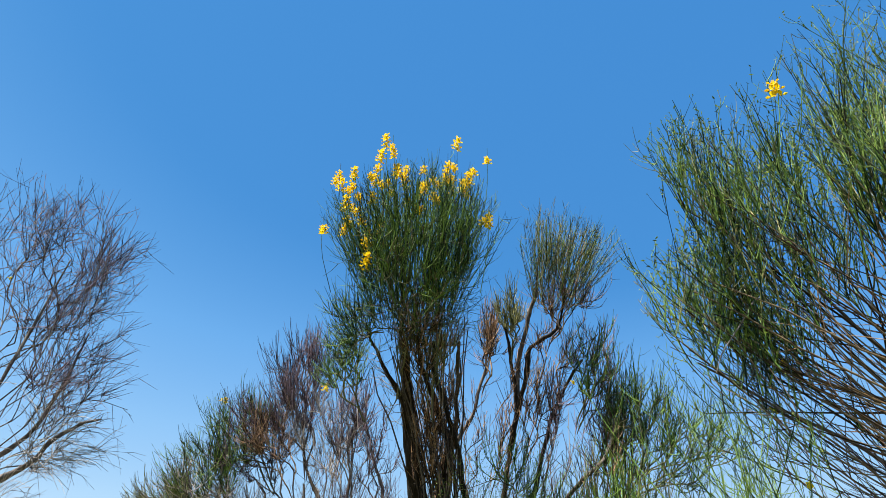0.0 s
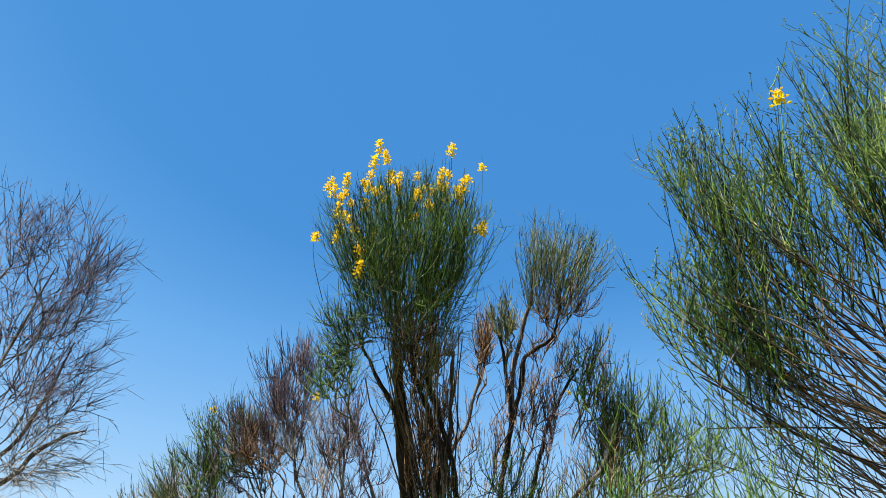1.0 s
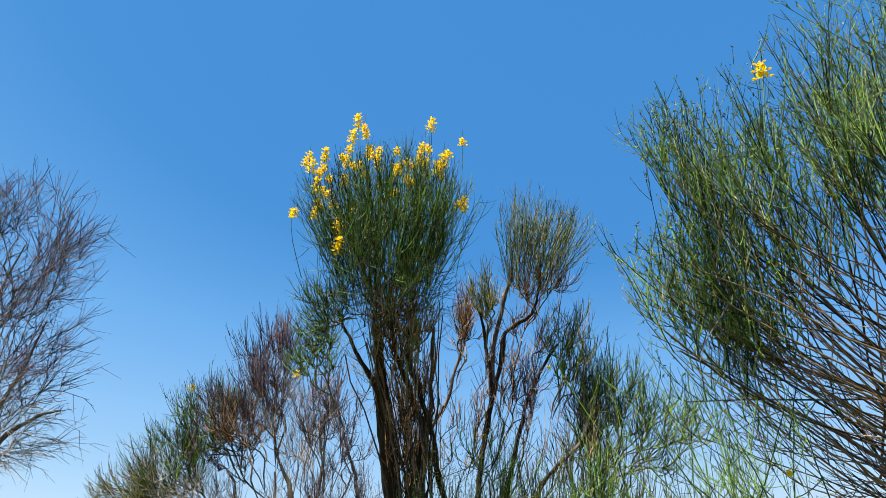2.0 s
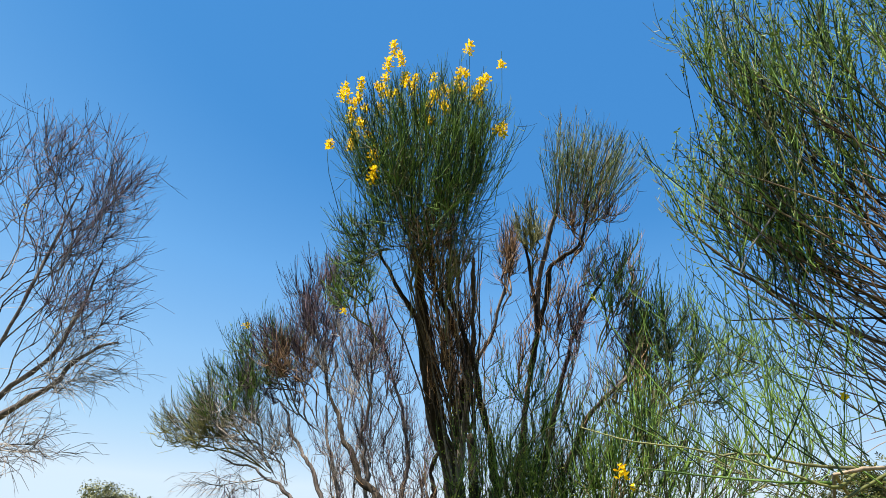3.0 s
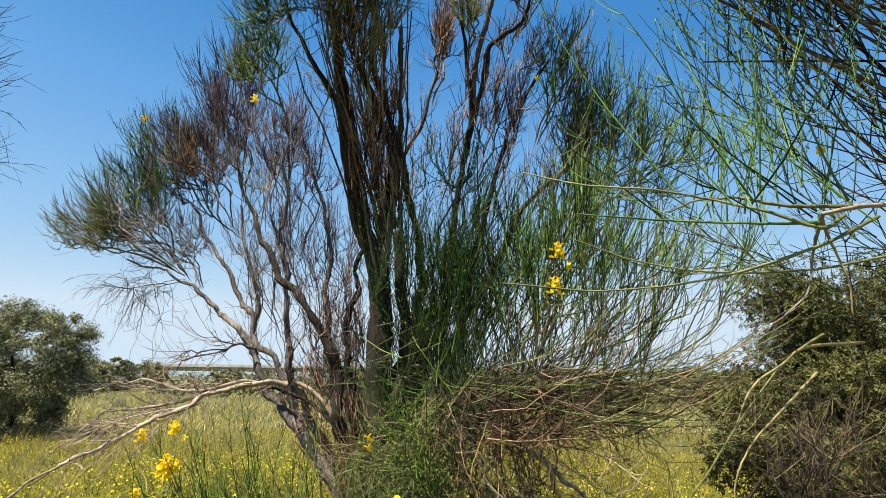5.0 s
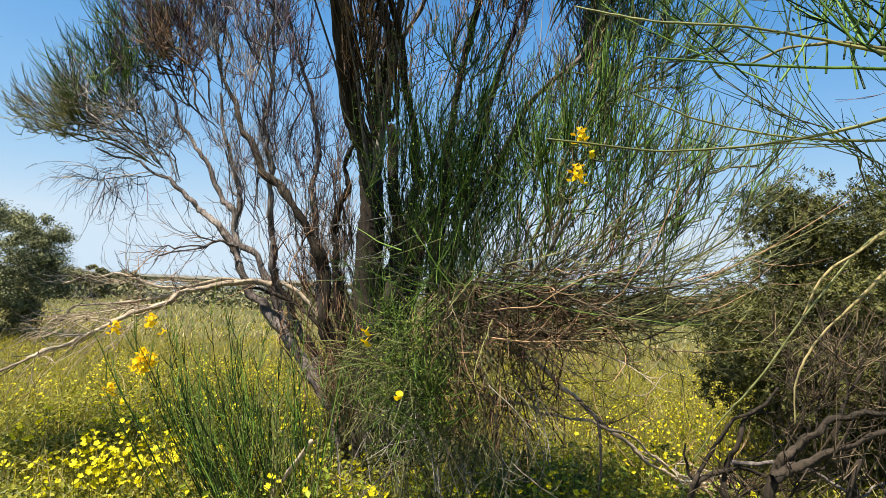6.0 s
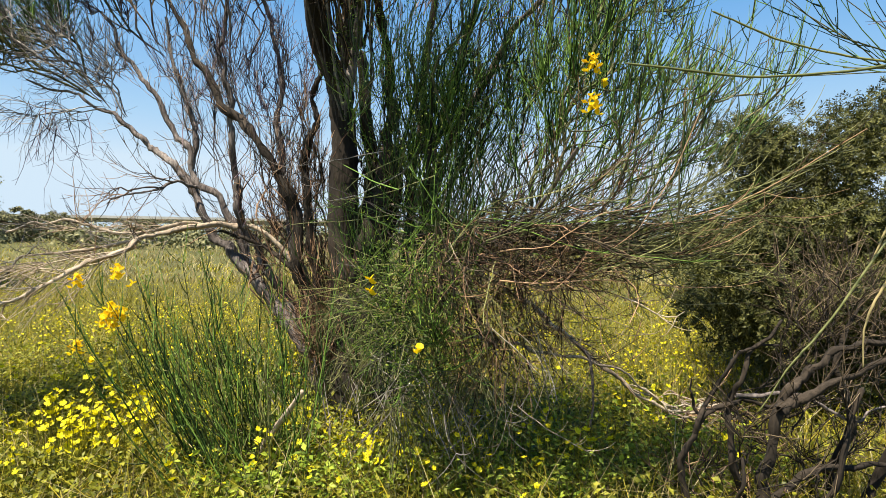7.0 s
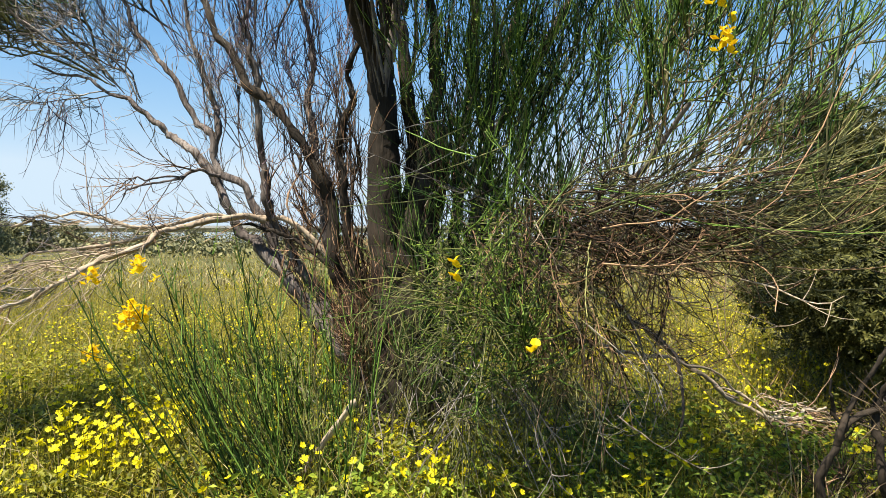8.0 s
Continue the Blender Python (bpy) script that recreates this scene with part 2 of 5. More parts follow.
def broom(g, origin, centre, radii, branches, per, length, r=0.0022, spread=0.28, up=0.5, droop=0.0, second=1, top=0.35, root=0.4, crook=0.06):
    """A spray: stems from round the origin fork again and again until they fill an ellipsoid; fine upright twigs stand on their ends."""
    o, c, rd = (np.array(a, dtype=float) for a in (origin, centre, radii))
    r, per, branches = r * 1.4, max(2, round(per * 0.6)), round(branches * 1.7)
    u = unit(g.normal(0, 1, (branches, 3)))
    tips = c + u * rd * (g.uniform(0.05, 1.0, branches) ** 0.4)[:, None]
    tips[:, 2] += top * rd[2] * (1 - np.linalg.norm((tips[:, :2] - c[:2]) / rd[:2], axis=1)) * 0.5
    stems = max(1, round(4 * root))
    feet = o + g.normal(0, 0.4 * root * min(1.0, root), (stems, 3)) * rd * np.array([1, 1, 0.5])
    rel = (tips - c)[:, None, :] / rd - (feet - o)[None] / rd + g.normal(0, 0.15, (branches, stems, 1))
    own = np.argmin(np.linalg.norm(rel, axis=2), axis=1)
    out = []
    for k in range(stems):
        mine = tips[own == k]
        if len(mine):
            first = len(out)
            fork(g, feet[k], c - o + g.normal(0, 0.2, 3) * rd, mine, out, r, crook)
            out[first][1][:3] *= np.array([0.3, 0.55, 0.8])
    paths = np.array([p for p, _, _ in out])
    wood = tubes(paths[:, [0, 1, 3, 5]], np.array([q for _, q, _ in out])[:, [0, 1, 3, 5]], 4)
    pieces = []
    thin = paths[np.array([n for _, _, n in out]) <= 3]
    j = g.integers(0, len(thin), branches * per)
    i = g.integers(0, 5, len(j))
    w = g.uniform(0, 1, (len(j), 1))
    st = thin[j, i] * (1 - w) + thin[j, i + 1] * w
    d = unit(thin[j, 5] - thin[j, 2]) * 0.5 + unit(c - o) * 0.35 + np.array([0, 0, max(0.0, up) * 0.5]) + g.normal(0, spread * 0.95, (len(j), 3))
    ln = length * g.uniform(0.3, 0.95, len(j)) * (1 - 0.2 * i / 5)
    p1, r1 = twigs_from(g, st, d, ln, r * 0.9, up, 0.055, 6, droop)
    pieces.append(tubes(p1[:, [0, 1, 3, 5]], r1[:, [0, 1, 3, 5]], 3))
    if second:
        jj = np.repeat(np.arange(len(j)), second)
        ii = g.integers(1, 5, len(jj))
        d2 = unit(p1[jj, ii] - p1[jj, ii - 1]) + g.normal(0, spread * 1.2 + 0.05, (len(jj), 3))
        p2, r2 = twigs_from(g, p1[jj, ii], d2, ln[jj] * g.uniform(0.25, 0.6, len(jj)), r * 0.7, up * 0.7, 0.07, 4, droop)
        pieces.append(tubes(p2[:, [0, 1, 3]], r2[:, [0, 1, 3]], 3))
    return pieces, wood


def leaf_bits(parent, g, centre, radii, n, size=0.014, material=None):
    """Small narrow leaves among the shoots."""
    u = unit(g.normal(0, 1, (n, 3)))
    c = np.array(centre) + u * np.array(radii) * (g.uniform(0, 1, n) ** 0.4)[:, None]
    v, t = leaf_cloud(g, c, g.normal(0, 1, (n, 3)), size, 0.35)
    return part("leaf_tuft", mesh_of("leaf_tuft", v, None, t, False), material or M_LEAFLET, parent, "tiny narrow green leaves", "stuff")


def twig_part(parent, name, pieces, material, label=""):
    v, q = join(pieces)
    return part(name, mesh_of(name, v, q), material, parent, label, "stuff")


SPRAY_LABEL = {"twig_green": "green rush-like twigs", "twig_olive": "olive green rush-like twigs", "twig_brown": "dry reddish brown twigs", "twig_purple": "bare purplish brown twigs", "twig_dark": "dark brown dead twigs", "twig_grey": "dead pale grey twigs", "bark_pale_dry": "dead pale tan twigs"}


WOOD = {"twig_purple": M_BARK, "twig_green": M_STEM, "twig_olive": M_STEM, "twig_brown": M_BROWN, "twig_grey": M_GREY}


def spray(parent, material, g, *form, **more):
    """One spray of twigs as a part of its tree, on its own forked stems."""
    bark = more.pop("bark", WOOD.get(material.name, M_BARK))
    twigs, wood = broom(g, *form, **more)
    ob = twig_part(parent, "spray", twigs, material, SPRAY_LABEL.get(material.name, ""))
    v, q = wood
    stem = new("stem", mesh_of("stem", v, q))
    stem.data.materials.append(bark)
    stem.parent = ob
    tagged(stem, "forked woody stems", kind="stuff")
    return ob


def bare_twigs(g, paths, n, length, r=0.0025, up=0.4, spread=0.7, second=2, lo=0.2):
    """Fine side twigs along limbs."""
    st, d = [], []
    for _ in range(n):
        p = paths[g.integers(len(paths))]
        a = g.uniform(lo, 0.98) * (len(p) - 1)
        i = min(int(a), len(p) - 2)
        st.append(p[i] * (1 - a + i) + p[i + 1] * (a - i))
        d.append(unit(p[i + 1] - p[i]) + g.normal(0, spread, 3))
    st, d = np.array(st), np.array(d)
    ln = length * g.uniform(0.3, 1, n)
    p1, r1 = twigs_from(g, st, d, ln, r, up, 0.12, 6)
    out = [tubes(p1, r1, 3)]
    if second:
        jj = np.repeat(np.arange(n), second)
        ii = g.integers(1, 5, len(jj))
        d2 = unit(p1[jj, ii] - p1[jj, ii - 1]) + g.normal(0, 0.5, (len(jj), 3))
        p2, r2 = twigs_from(g, p1[jj, ii], d2, ln[jj] * g.uniform(0.3, 0.7, len(jj)), r * 0.7, up, 0.1, 4)
        out.append(tubes(p2, r2, 3))
    return out


def petal_fan(g, spots, normals, size, count=5, cup=0.35):
    """Flowers of a few cupped petals, each petal two triangles and a fold."""
    vs, ts, at = [], [], 0
    for c, nrm in zip(spots, normals):
        z = Vector(nrm).normalized()
        a = z.orthogonal().normalized()
        b = z.cross(a)
        s = size * g.uniform(0.75, 1.2)
        turn = g.uniform(0, 6.28)
        for p in range(count):
            t0 = turn + p * 2 * math.pi / count
            e = lambda r, t, h: Vector(c) + a * (r * s * math.cos(t)) + b * (r * s * math.sin(t)) + z * (h * s)
            w = math.pi / count * 0.95
            h = cup * g.uniform(0.7, 1.2)
            vs += [e(0, 0, 0), e(0.68, t0 - w, h * 0.6), e(1.0, t0 - 0.55 * w, h), e(1.0, t0 + 0.55 * w, h), e(0.68, t0 + w, h * 0.6)]
            ts += [(at, at + 1, at + 2), (at, at + 2, at + 3), (at, at + 3, at + 4)]
            at += 5
    return np.array([tuple(v) for v in vs]), np.array(ts)


def raceme(name, seed, blooms, height, spread, size=0.016):
    """One spike of pea flowers: standard petal, wings and keel for each bloom."""
    g = rng_of(seed)
    vs, ts, at = [], [], 0
    for i in range(blooms):
        f = i / max(1, blooms - 1)
        ang = i * 2.4 + g.uniform(-0.4, 0.4)
        out = Vector((math.cos(ang), math.sin(ang), 0.55)).normalized()
        c = Vector((0, 0, height * f)) + out * spread * (1.1 - 0.6 * f) * g.uniform(0.6, 1.1)
        side = out.cross(Vector((0, 0, 1))).normalized()
        upv = side.cross(out)
        s = size * g.uniform(0.75, 1.25)
        ring = [(0, 0, 0), (-0.75, 0.15, 0.45), (-0.55, 0.1, 1.05), (0, -0.05, 1.3), (0.55, 0.1, 1.05), (0.75, 0.15, 0.45)]
        pts = [c + side * (a * s) + out * (b * s) + upv * (h * s) for a, b, h in ring]
        vs += pts
        ts += [(at, at + k, at + k + 1) for k in range(1, 5)]
        at += 6
        for sg in (-1, 1):
            vs += [c, c + side * (sg * 0.35 * s) + out * (0.6 * s) + upv * (0.15 * s), c + side * (sg * 0.15 * s) + out * (1.25 * s) - upv * (0.1 * s), c + out * (0.7 * s) - upv * (0.35 * s)]
            ts += [(at, at + 1, at + 2), (at, at + 2, at + 3)]
            at += 4
    return mesh_of(name, np.array([tuple(v) for v in vs]), None, np.array(ts), False)


RACEMES = [raceme("flower_spike", 11, 11, 0.065, 0.026, 0.017), raceme("flower_spike", 12, 19, 0.12, 0.032, 0.017), raceme("flower_spike", 13, 18, 0.15, 0.04, 0.021), raceme("flower_spike", 14, 2, 0.015, 0.008)]
for me in RACEMES:
    me.materials.append(M_PETAL)


def flower(parent, x, y, z, kind=0, turn=0.0, tilt=0.15):
    ob = new("flower", RACEMES[kind])
    ob.parent = parent
    ob.matrix_parent_inverse = Matrix.Translation(-parent.location)
    ob.location = (x, y, z)
    ob.rotation_euler = (tilt * math.cos(turn * 3), tilt * math.sin(turn * 2), turn)
    return ob


def leaf_cloud(g, centres, normals, size, aspect=0.45):
    """Small folded leaves at the given places."""
    n = len(centres)
    z = unit(normals)
    a = unit(np.cross(z, g.normal(0, 1, (n, 3))))
    b = np.cross(z, a)
    s = (size * g.uniform(0.6, 1.25, n))[:, None]
    p0 = centres - a * s * 0.5
    p2 = centres + a * s * 0.5
    p1 = centres + b * s * aspect * 0.5 + z * s * 0.1
    p3 = centres - b * s * aspect * 0.5 + z * s * 0.1
    v = np.stack([p0, p1, p2, p3], axis=1).reshape(-1, 3)
    i = np.arange(n)[:, None] * 4
    t = np.concatenate([i + np.array([[0, 1, 2]]), i + np.array([[0, 2, 3]])])
    return v, t


def leafy_crown(g, clumps, per, size, aspect=0.45):
    """Leaves in many clumps; clumps: rows x, y, z, rx, ry, rz."""
    cs, ns = [], []
    for x, y, z, rx, ry, rz in clumps:
        u = unit(g.normal(0, 1, (per, 3)))
        r = g.uniform(0.15, 1.1, per)[:, None] ** 0.7
        cs.append(np.array([x, y, z]) + u * r * np.array([rx, ry, rz]))
        ns.append(u + np.array([0, 0, 0.5]) + g.normal(0, 0.5, (per, 3)))
    return leaf_cloud(g, np.concatenate(cs), np.concatenate(ns), size, aspect)


def clumps_in(g, centre, radii, n, small, lift=0.0):
    """Clumps spread over the outside of a rough dome."""
    c, rd = np.array(centre, dtype=float), np.array(radii, dtype=float)
    u = unit(g.normal(0, 1, (n, 3)))
    rr = g.uniform(0.45, 1.0, n) ** 0.5 * (1 + 0.18 * np.sin(u[:, 0] * 5 + u[:, 2] * 7))
    p = c + u * rd * rr[:, None]
    k = small * g.uniform(0.6, 1.3, n)
    p[:, 2] = np.maximum(p[:, 2], lift + k * 0.5)
    return [(*q, s, s, s * 0.8) for q, s in zip(p, k)]



def rosettes(g, clumps, per, leaves, size):
    """Shoot tips on the outside of each clump, every one a whorl of narrow leaves."""
    c = np.repeat(np.array([q[:3] for q in clumps]), per, axis=0)
    rad = np.repeat(np.array([q[3:6] for q in clumps]), per, axis=0)
    u = unit(g.normal(0, 1, c.shape) + np.array([0, 0, 0.25]))
    tip = c + u * rad * g.uniform(0.7, 1.08, (len(c), 1))
    axis = unit(u + np.array([0, 0, 0.5]) + g.normal(0, 0.3, c.shape))
    a1 = unit(np.cross(axis, g.normal(0, 1, c.shape)))
    a2 = np.cross(axis, a1)
    n = len(tip)
    ang = np.arange(leaves) * 2.4 + g.uniform(0, 6.3, (n, 1))
    rise = np.linspace(-0.1, 0.9, leaves)[None] + g.normal(0, 0.12, (n, leaves))
    out = unit(np.cos(ang)[..., None] * a1[:, None] + np.sin(ang)[..., None] * a2[:, None] + rise[..., None] * axis[:, None])
    side = unit(np.cross(out, axis[:, None] + g.normal(0, 0.2, (n, leaves, 3))))
    ln = size * g.uniform(0.6, 1.2, (n, leaves, 1))
    base = tip[:, None] + axis[:, None] * (size * 0.5 * np.linspace(-1, 0.6, leaves)[None, :, None])
    v = np.stack([base, base + out * ln * 0.5 + side * ln * 0.2, base + out * ln, base + out * ln * 0.5 - side * ln * 0.2], axis=2).reshape(-1, 3)
    i = np.arange(n * leaves)[:, None] * 4
    return v, i + np.array([[0, 1, 2, 3]])


def wands(parent, g, st, way, ln, r, material, per, side, up=0.12, wob=0.05, name="shoot_tuft", stray=0.34):
    """Straight shoots, each with short side shoots along it."""
    p1, r1 = twigs_from(g, st, way, ln, r, up, wob, 9)
    jj = np.repeat(np.arange(len(st)), per)
    ii = g.integers(2, 9, len(jj))
    d2 = unit(p1[jj, ii] - p1[jj, ii - 1]) * 0.8 + g.normal(0, stray, (len(jj), 3))
    p2, r2 = twigs_from(g, p1[jj, ii], d2, side * g.uniform(0.25, 1.2, len(jj)), r * 0.62, 0.4, 0.05, 5)
    twig_part(parent, name, [tubes(p1, r1, 5), tubes(p2, r2, 3)], material, SPRAY_LABEL[material.name])
    return np.concatenate([p2[:, 2], p2[:, 4]])


# ---- ground ----
def build_ground():
    near = np.concatenate([-np.geomspace(1500, 12, 22), np.linspace(-10, 10, 81), np.geomspace(12, 1500, 22)])
    xs, ys = np.meshgrid(near, near + 5.0)
    zs = ground_z(np.clip(xs, -60, 60), np.clip(ys, -60, 60))
    n = len(near)
    v = np.stack([xs, ys, zs], axis=-1).reshape(-1, 3)
    i, j = np.meshgrid(np.arange(n - 1), np.arange(n - 1))
    a = (j * n + i).ravel()
    ob = part("ground", mesh_of("ground", v, np.stack([a, a + 1, a + n + 1, a + n], axis=1)), M_GROUND)
    return tagged(ob, "uneven meadow soil with moss and short grass", "ground", kind="structure")


build_ground()


# ---- main broom tree ----
def crown_fan(parent, g, base, top, radii, n, material=None, drop=0.3, side=0.13, loose=0.13):
    """Straight upright shoots that spread from a narrow foot to a wide, gently domed top."""
    a, q = g.uniform(0, 6.283, n), np.sqrt(g.uniform(0, 1, n))
    u = np.column_stack([np.cos(a) * q, np.sin(a) * q])
    low = np.array(base) + np.column_stack([u * np.array(radii) * 0.4, 0.12 * q * q + g.normal(0, 0.05, n)])
    tip = np.array(top) + np.column_stack([u * np.array(radii), -drop * q * q + g.normal(0, 0.06, n)])
    cut = g.uniform(0.1, 0.75, n)[:, None]
    st = low + (tip - low) * cut
    span = np.linalg.norm(tip - st, axis=1)
    wands(parent, g, st, tip - st + g.normal(0, loose, (n, 3)) * span[:, None], span, 0.0026, material or M_GREEN, 9, side, 0.06, 0.05)


def stem_fan(parent, g, base, foot, top, radii, n):
    """A bundle of thin crooked stems that leave one another on the way up."""
    a, q = g.uniform(0, 6.283, n), np.sqrt(g.uniform(0, 1, n))
    u = np.column_stack([np.cos(a) * q, np.sin(a) * q])
    low = np.array(base) + np.column_stack([u * np.array(foot), g.uniform(-0.3, 0.2, n)])
    tip = np.array(top) + np.column_stack([u * np.array(radii), g.uniform(-0.3, 0.15, n)])
    f = np.linspace(0, 1, 9)[None, :, None]
    mid = low + (tip - low) * 0.5 + np.column_stack([-0.3 * (tip - low)[:, :2] * 0.5, np.zeros(n)])
    path = (1 - f) ** 2 * low[:, None] + 2 * f * (1 - f) * mid[:, None] + f * f * tip[:, None] + g.normal(0, 0.012, (n, 9, 3))
    rad = g.uniform(0.004, 0.009, n)[:, None] * np.linspace(1, 0.5, 9)
    twig_part(parent, "stem", [tubes(path, rad, 5)], M_BARK, "bundle of thin crooked stems")


def main_tree():
    t = thing("broom_tree", 0.05, 5.2, "tall multi-stemmed Spanish broom, green twigs topped with yellow flowers", "tree", "broom trees")
    # trunk and bole take the near-black bark, with the crown's shade in its colour
    limb(t, [(-0.11, 4.95, 0.1), (-0.15, 4.93, 0.68), (-0.18, 4.92, 1.05), (-0.21, 4.9, 1.35), (-0.22, 4.88, 1.72), (-0.23, 4.86, 2.01), (-0.26, 4.85, 2.28), (-0.34, 4.67, 2.5), (-0.36, 4.49, 2.73), (-0.36, 4.31, 3.0), (-0.37, 4.1, 3.25), (-0.36, 3.85, 3.45)], 0.115, 0.026, M_BARK_SHADED, 1, "trunk", 12, 0.04, kink=-0.004)
    limb(t, [(-0.12, 4.97, 0.1), (-0.12, 4.97, 0.6), (-0.12, 4.97, 1.05), (-0.08, 4.95, 1.35), (0.0, 4.92, 1.6), (0.05, 4.9, 1.95)], 0.24, 0.06, M_BARK_SHADED, 21, "bole", 14, 0.04, "gnarled foot of the trunk, bark coloured dark as in shade")
    limb(t, [(-0.1, 5.02, 1.0), (-0.1, 5.02, 1.35), (-0.07, 5.0, 1.7), (-0.09, 4.96, 2.05), (-0.13, 4.88, 2.5)], 0.075, 0.025, M_BARK_SHADED, 57)
    limb(t, [(-0.25, 4.85, 2.25), (-0.2, 4.78, 2.44), (-0.17, 4.7, 2.7), (-0.12, 4.54, 2.92), (-0.15, 4.38, 3.08), (-0.22, 4.1, 3.2), (-0.26, 3.8, 3.45)], 0.036, 0.014, M_BARK_SHADED, 2)
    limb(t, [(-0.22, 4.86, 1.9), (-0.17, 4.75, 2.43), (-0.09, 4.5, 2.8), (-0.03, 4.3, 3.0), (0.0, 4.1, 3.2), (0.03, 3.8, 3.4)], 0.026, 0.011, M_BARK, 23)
    limb(t, [(-0.03, 4.9, 0.5), (-0.03, 4.9, 1.05), (0.02, 4.89, 1.42), (0.09, 4.88, 1.72), (0.05, 4.87, 1.96), (0.05, 4.84, 2.19), (0.02, 4.7, 2.45), (-0.02, 4.4, 2.8), (-0.1, 4.1, 3.1), (-0.14, 3.8, 3.4)], 0.05, 0.012, M_BARK_SHADED, 24)
    limb(t, [(-0.36, 4.5, 2.7), (-0.42, 4.2, 3.1), (-0.52, 3.9, 3.3), (-0.6, 3.7, 3.5)], 0.022, 0.009, M_BARK_SHADED, 25)
    limb(t, [(-0.1, 4.98, 0.2), (-0.36, 5.0, 0.54), (-0.49, 5.04, 0.76), (-0.65, 5.08, 0.94), (-0.82, 5.12, 1.13), (-0.95, 5.16, 1.28), (-1.06, 5.21, 1.42), (-1.19, 5.25, 1.6), (-1.29, 5.29, 1.76), (-1.43, 5.33, 1.91), (-1.58, 5.37, 2.03), (-1.74, 5.41, 2.15), (-1.91, 5.45, 2.23), (-2.15, 5.47, 2.33), (-2.4, 5.45, 2.42)], 0.046, 0.006, M_BARK, 3, sides=9, kink=0.012)
    limb(t, [(-0.8, 5.16, 1.12), (-0.87, 5.2, 1.29), (-1.04, 5.24, 1.59), (-1.22, 5.29, 1.76), (-1.32, 5.33, 2.02), (-1.5, 5.37, 2.26), (-1.67, 5.41, 2.49), (-1.8, 5.46, 2.68), (-1.95, 5.52, 2.9)], 0.031, 0.008, M_BARK, 4, kink=0.012)
    limb(t, [(-1.27, 5.3, 1.86), (-1.25, 5.33, 2.1), (-1.33, 5.35, 2.34), (-1.42, 5.38, 2.59), (-1.48, 5.42, 2.85)], 0.02, 0.008, M_BARK, 54, kink=0.012)
    limb(t, [(-0.15, 4.97, 0.4), (-0.32, 4.95, 0.8), (-0.45, 4.95, 1.11), (-0.5, 4.95, 1.35), (-0.55, 4.96, 1.64), (-0.63, 4.97, 1.82), (-0.8, 4.98, 2.05), (-1.0, 5.04, 2.27), (-1.15, 5.12, 2.48), (-1.29, 5.2, 2.7), (-1.45, 5.3, 2.98), (-1.6, 5.5, 3.4)], 0.048, 0.01, M_BARK_SHADED, 5, kink=0.014)
    limb(t, [(-0.5, 5.1, 0.8), (-0.63, 5.15, 1.03), (-0.76, 5.13, 1.26), (-0.86, 5.11, 1.45), (-0.88, 5.09, 1.61), (-0.92, 5.08, 1.77), (-0.93, 5.06, 1.99), (-0.95, 5.04, 2.2), (-0.98, 5.02, 2.41), (-0.97, 5.0, 2.65), (-0.98, 5.0, 3.2)], 0.034, 0.009, M_BARK, 6, kink=0.012)
    limb(t, [(-0.3, 5.0, 0.7), (-0.48, 5.0, 1.17), (-0.56, 5.01, 1.42), (-0.59, 5.03, 1.73), (-0.63, 5.04, 1.98), (-0.64, 5.05, 2.16), (-0.63, 5.06, 2.38), (-0.67, 5.08, 2.62), (-0.76, 5.08, 2.91), (-0.88, 4.9, 3.3)], 0.031, 0.008, M_BARK, 7, kink=0.012)
    limb(t, [(-0.36, 5.0, 0.8), (-0.48, 5.0, 1.04), (-0.61, 5.03, 1.26), (-0.74, 5.07, 1.34), (-0.91, 5.1, 1.39), (-1.1, 5.1, 1.43)], 0.02, 0.007, M_BARK_SHADED, 55, kink=0.012)
    limb(t, [(-0.26, 4.97, 0.7), (-0.38, 4.95, 1.05), (-0.44, 4.95, 1.35), (-0.44, 4.95, 1.63), (-0.47, 4.95, 1.83), (-0.42, 4.95, 2.03), (-0.41, 4.94, 2.21), (-0.35, 4.9, 2.4), (-0.32, 4.7, 2.65)], 0.03, 0.012, M_BARK_SHADED, 8, kink=0.012)
    limb(t, [(-0.5, 5.0, 1.2), (-0.72, 5.05, 1.42), (-0.91, 5.1, 1.45), (-1.1, 5.02, 1.46), (-1.38, 4.93, 1.42), (-1.64, 4.85, 1.44), (-1.77, 4.77, 1.47), (-1.89, 4.68, 1.44), (-2.0, 4.6, 1.4)], 0.016, 0.005, M_PALE, 9, label="bare pale grey dead limb", kink=0.01)
    limb(t, [(-0.91, 5.1, 1.45), (-1.02, 5.05, 1.47), (-1.2, 4.94, 1.45), (-1.34, 4.84, 1.4), (-1.41, 4.73, 1.32), (-1.53, 4.62, 1.25), (-1.69, 4.52, 1.16), (-1.81, 4.41, 1.09), (-1.86, 4.31, 1.05), (-1.94, 4.2, 0.98), (-2.05, 4.05, 0.85)], 0.019, 0.006, M_PALE, 10, label="bare pale grey dead limb", kink=0.01)
    limb(t, [(-1.38, 4.93, 1.42), (-1.54, 4.9, 1.33), (-1.71, 4.77, 1.32), (-1.92, 4.63, 1.27), (-1.97, 4.5, 1.19)], 0.012, 0.004, M_PALE, 26, label="bare pale grey dead limb", kink=0.01)
    limb(t, [(-1.19, 5.2, 1.71), (-1.29, 5.12, 1.73), (-1.39, 5.05, 1.68), (-1.51, 4.97, 1.65), (-1.61, 4.9, 1.58)], 0.011, 0.003, M_BARK, 11, kink=0.012)
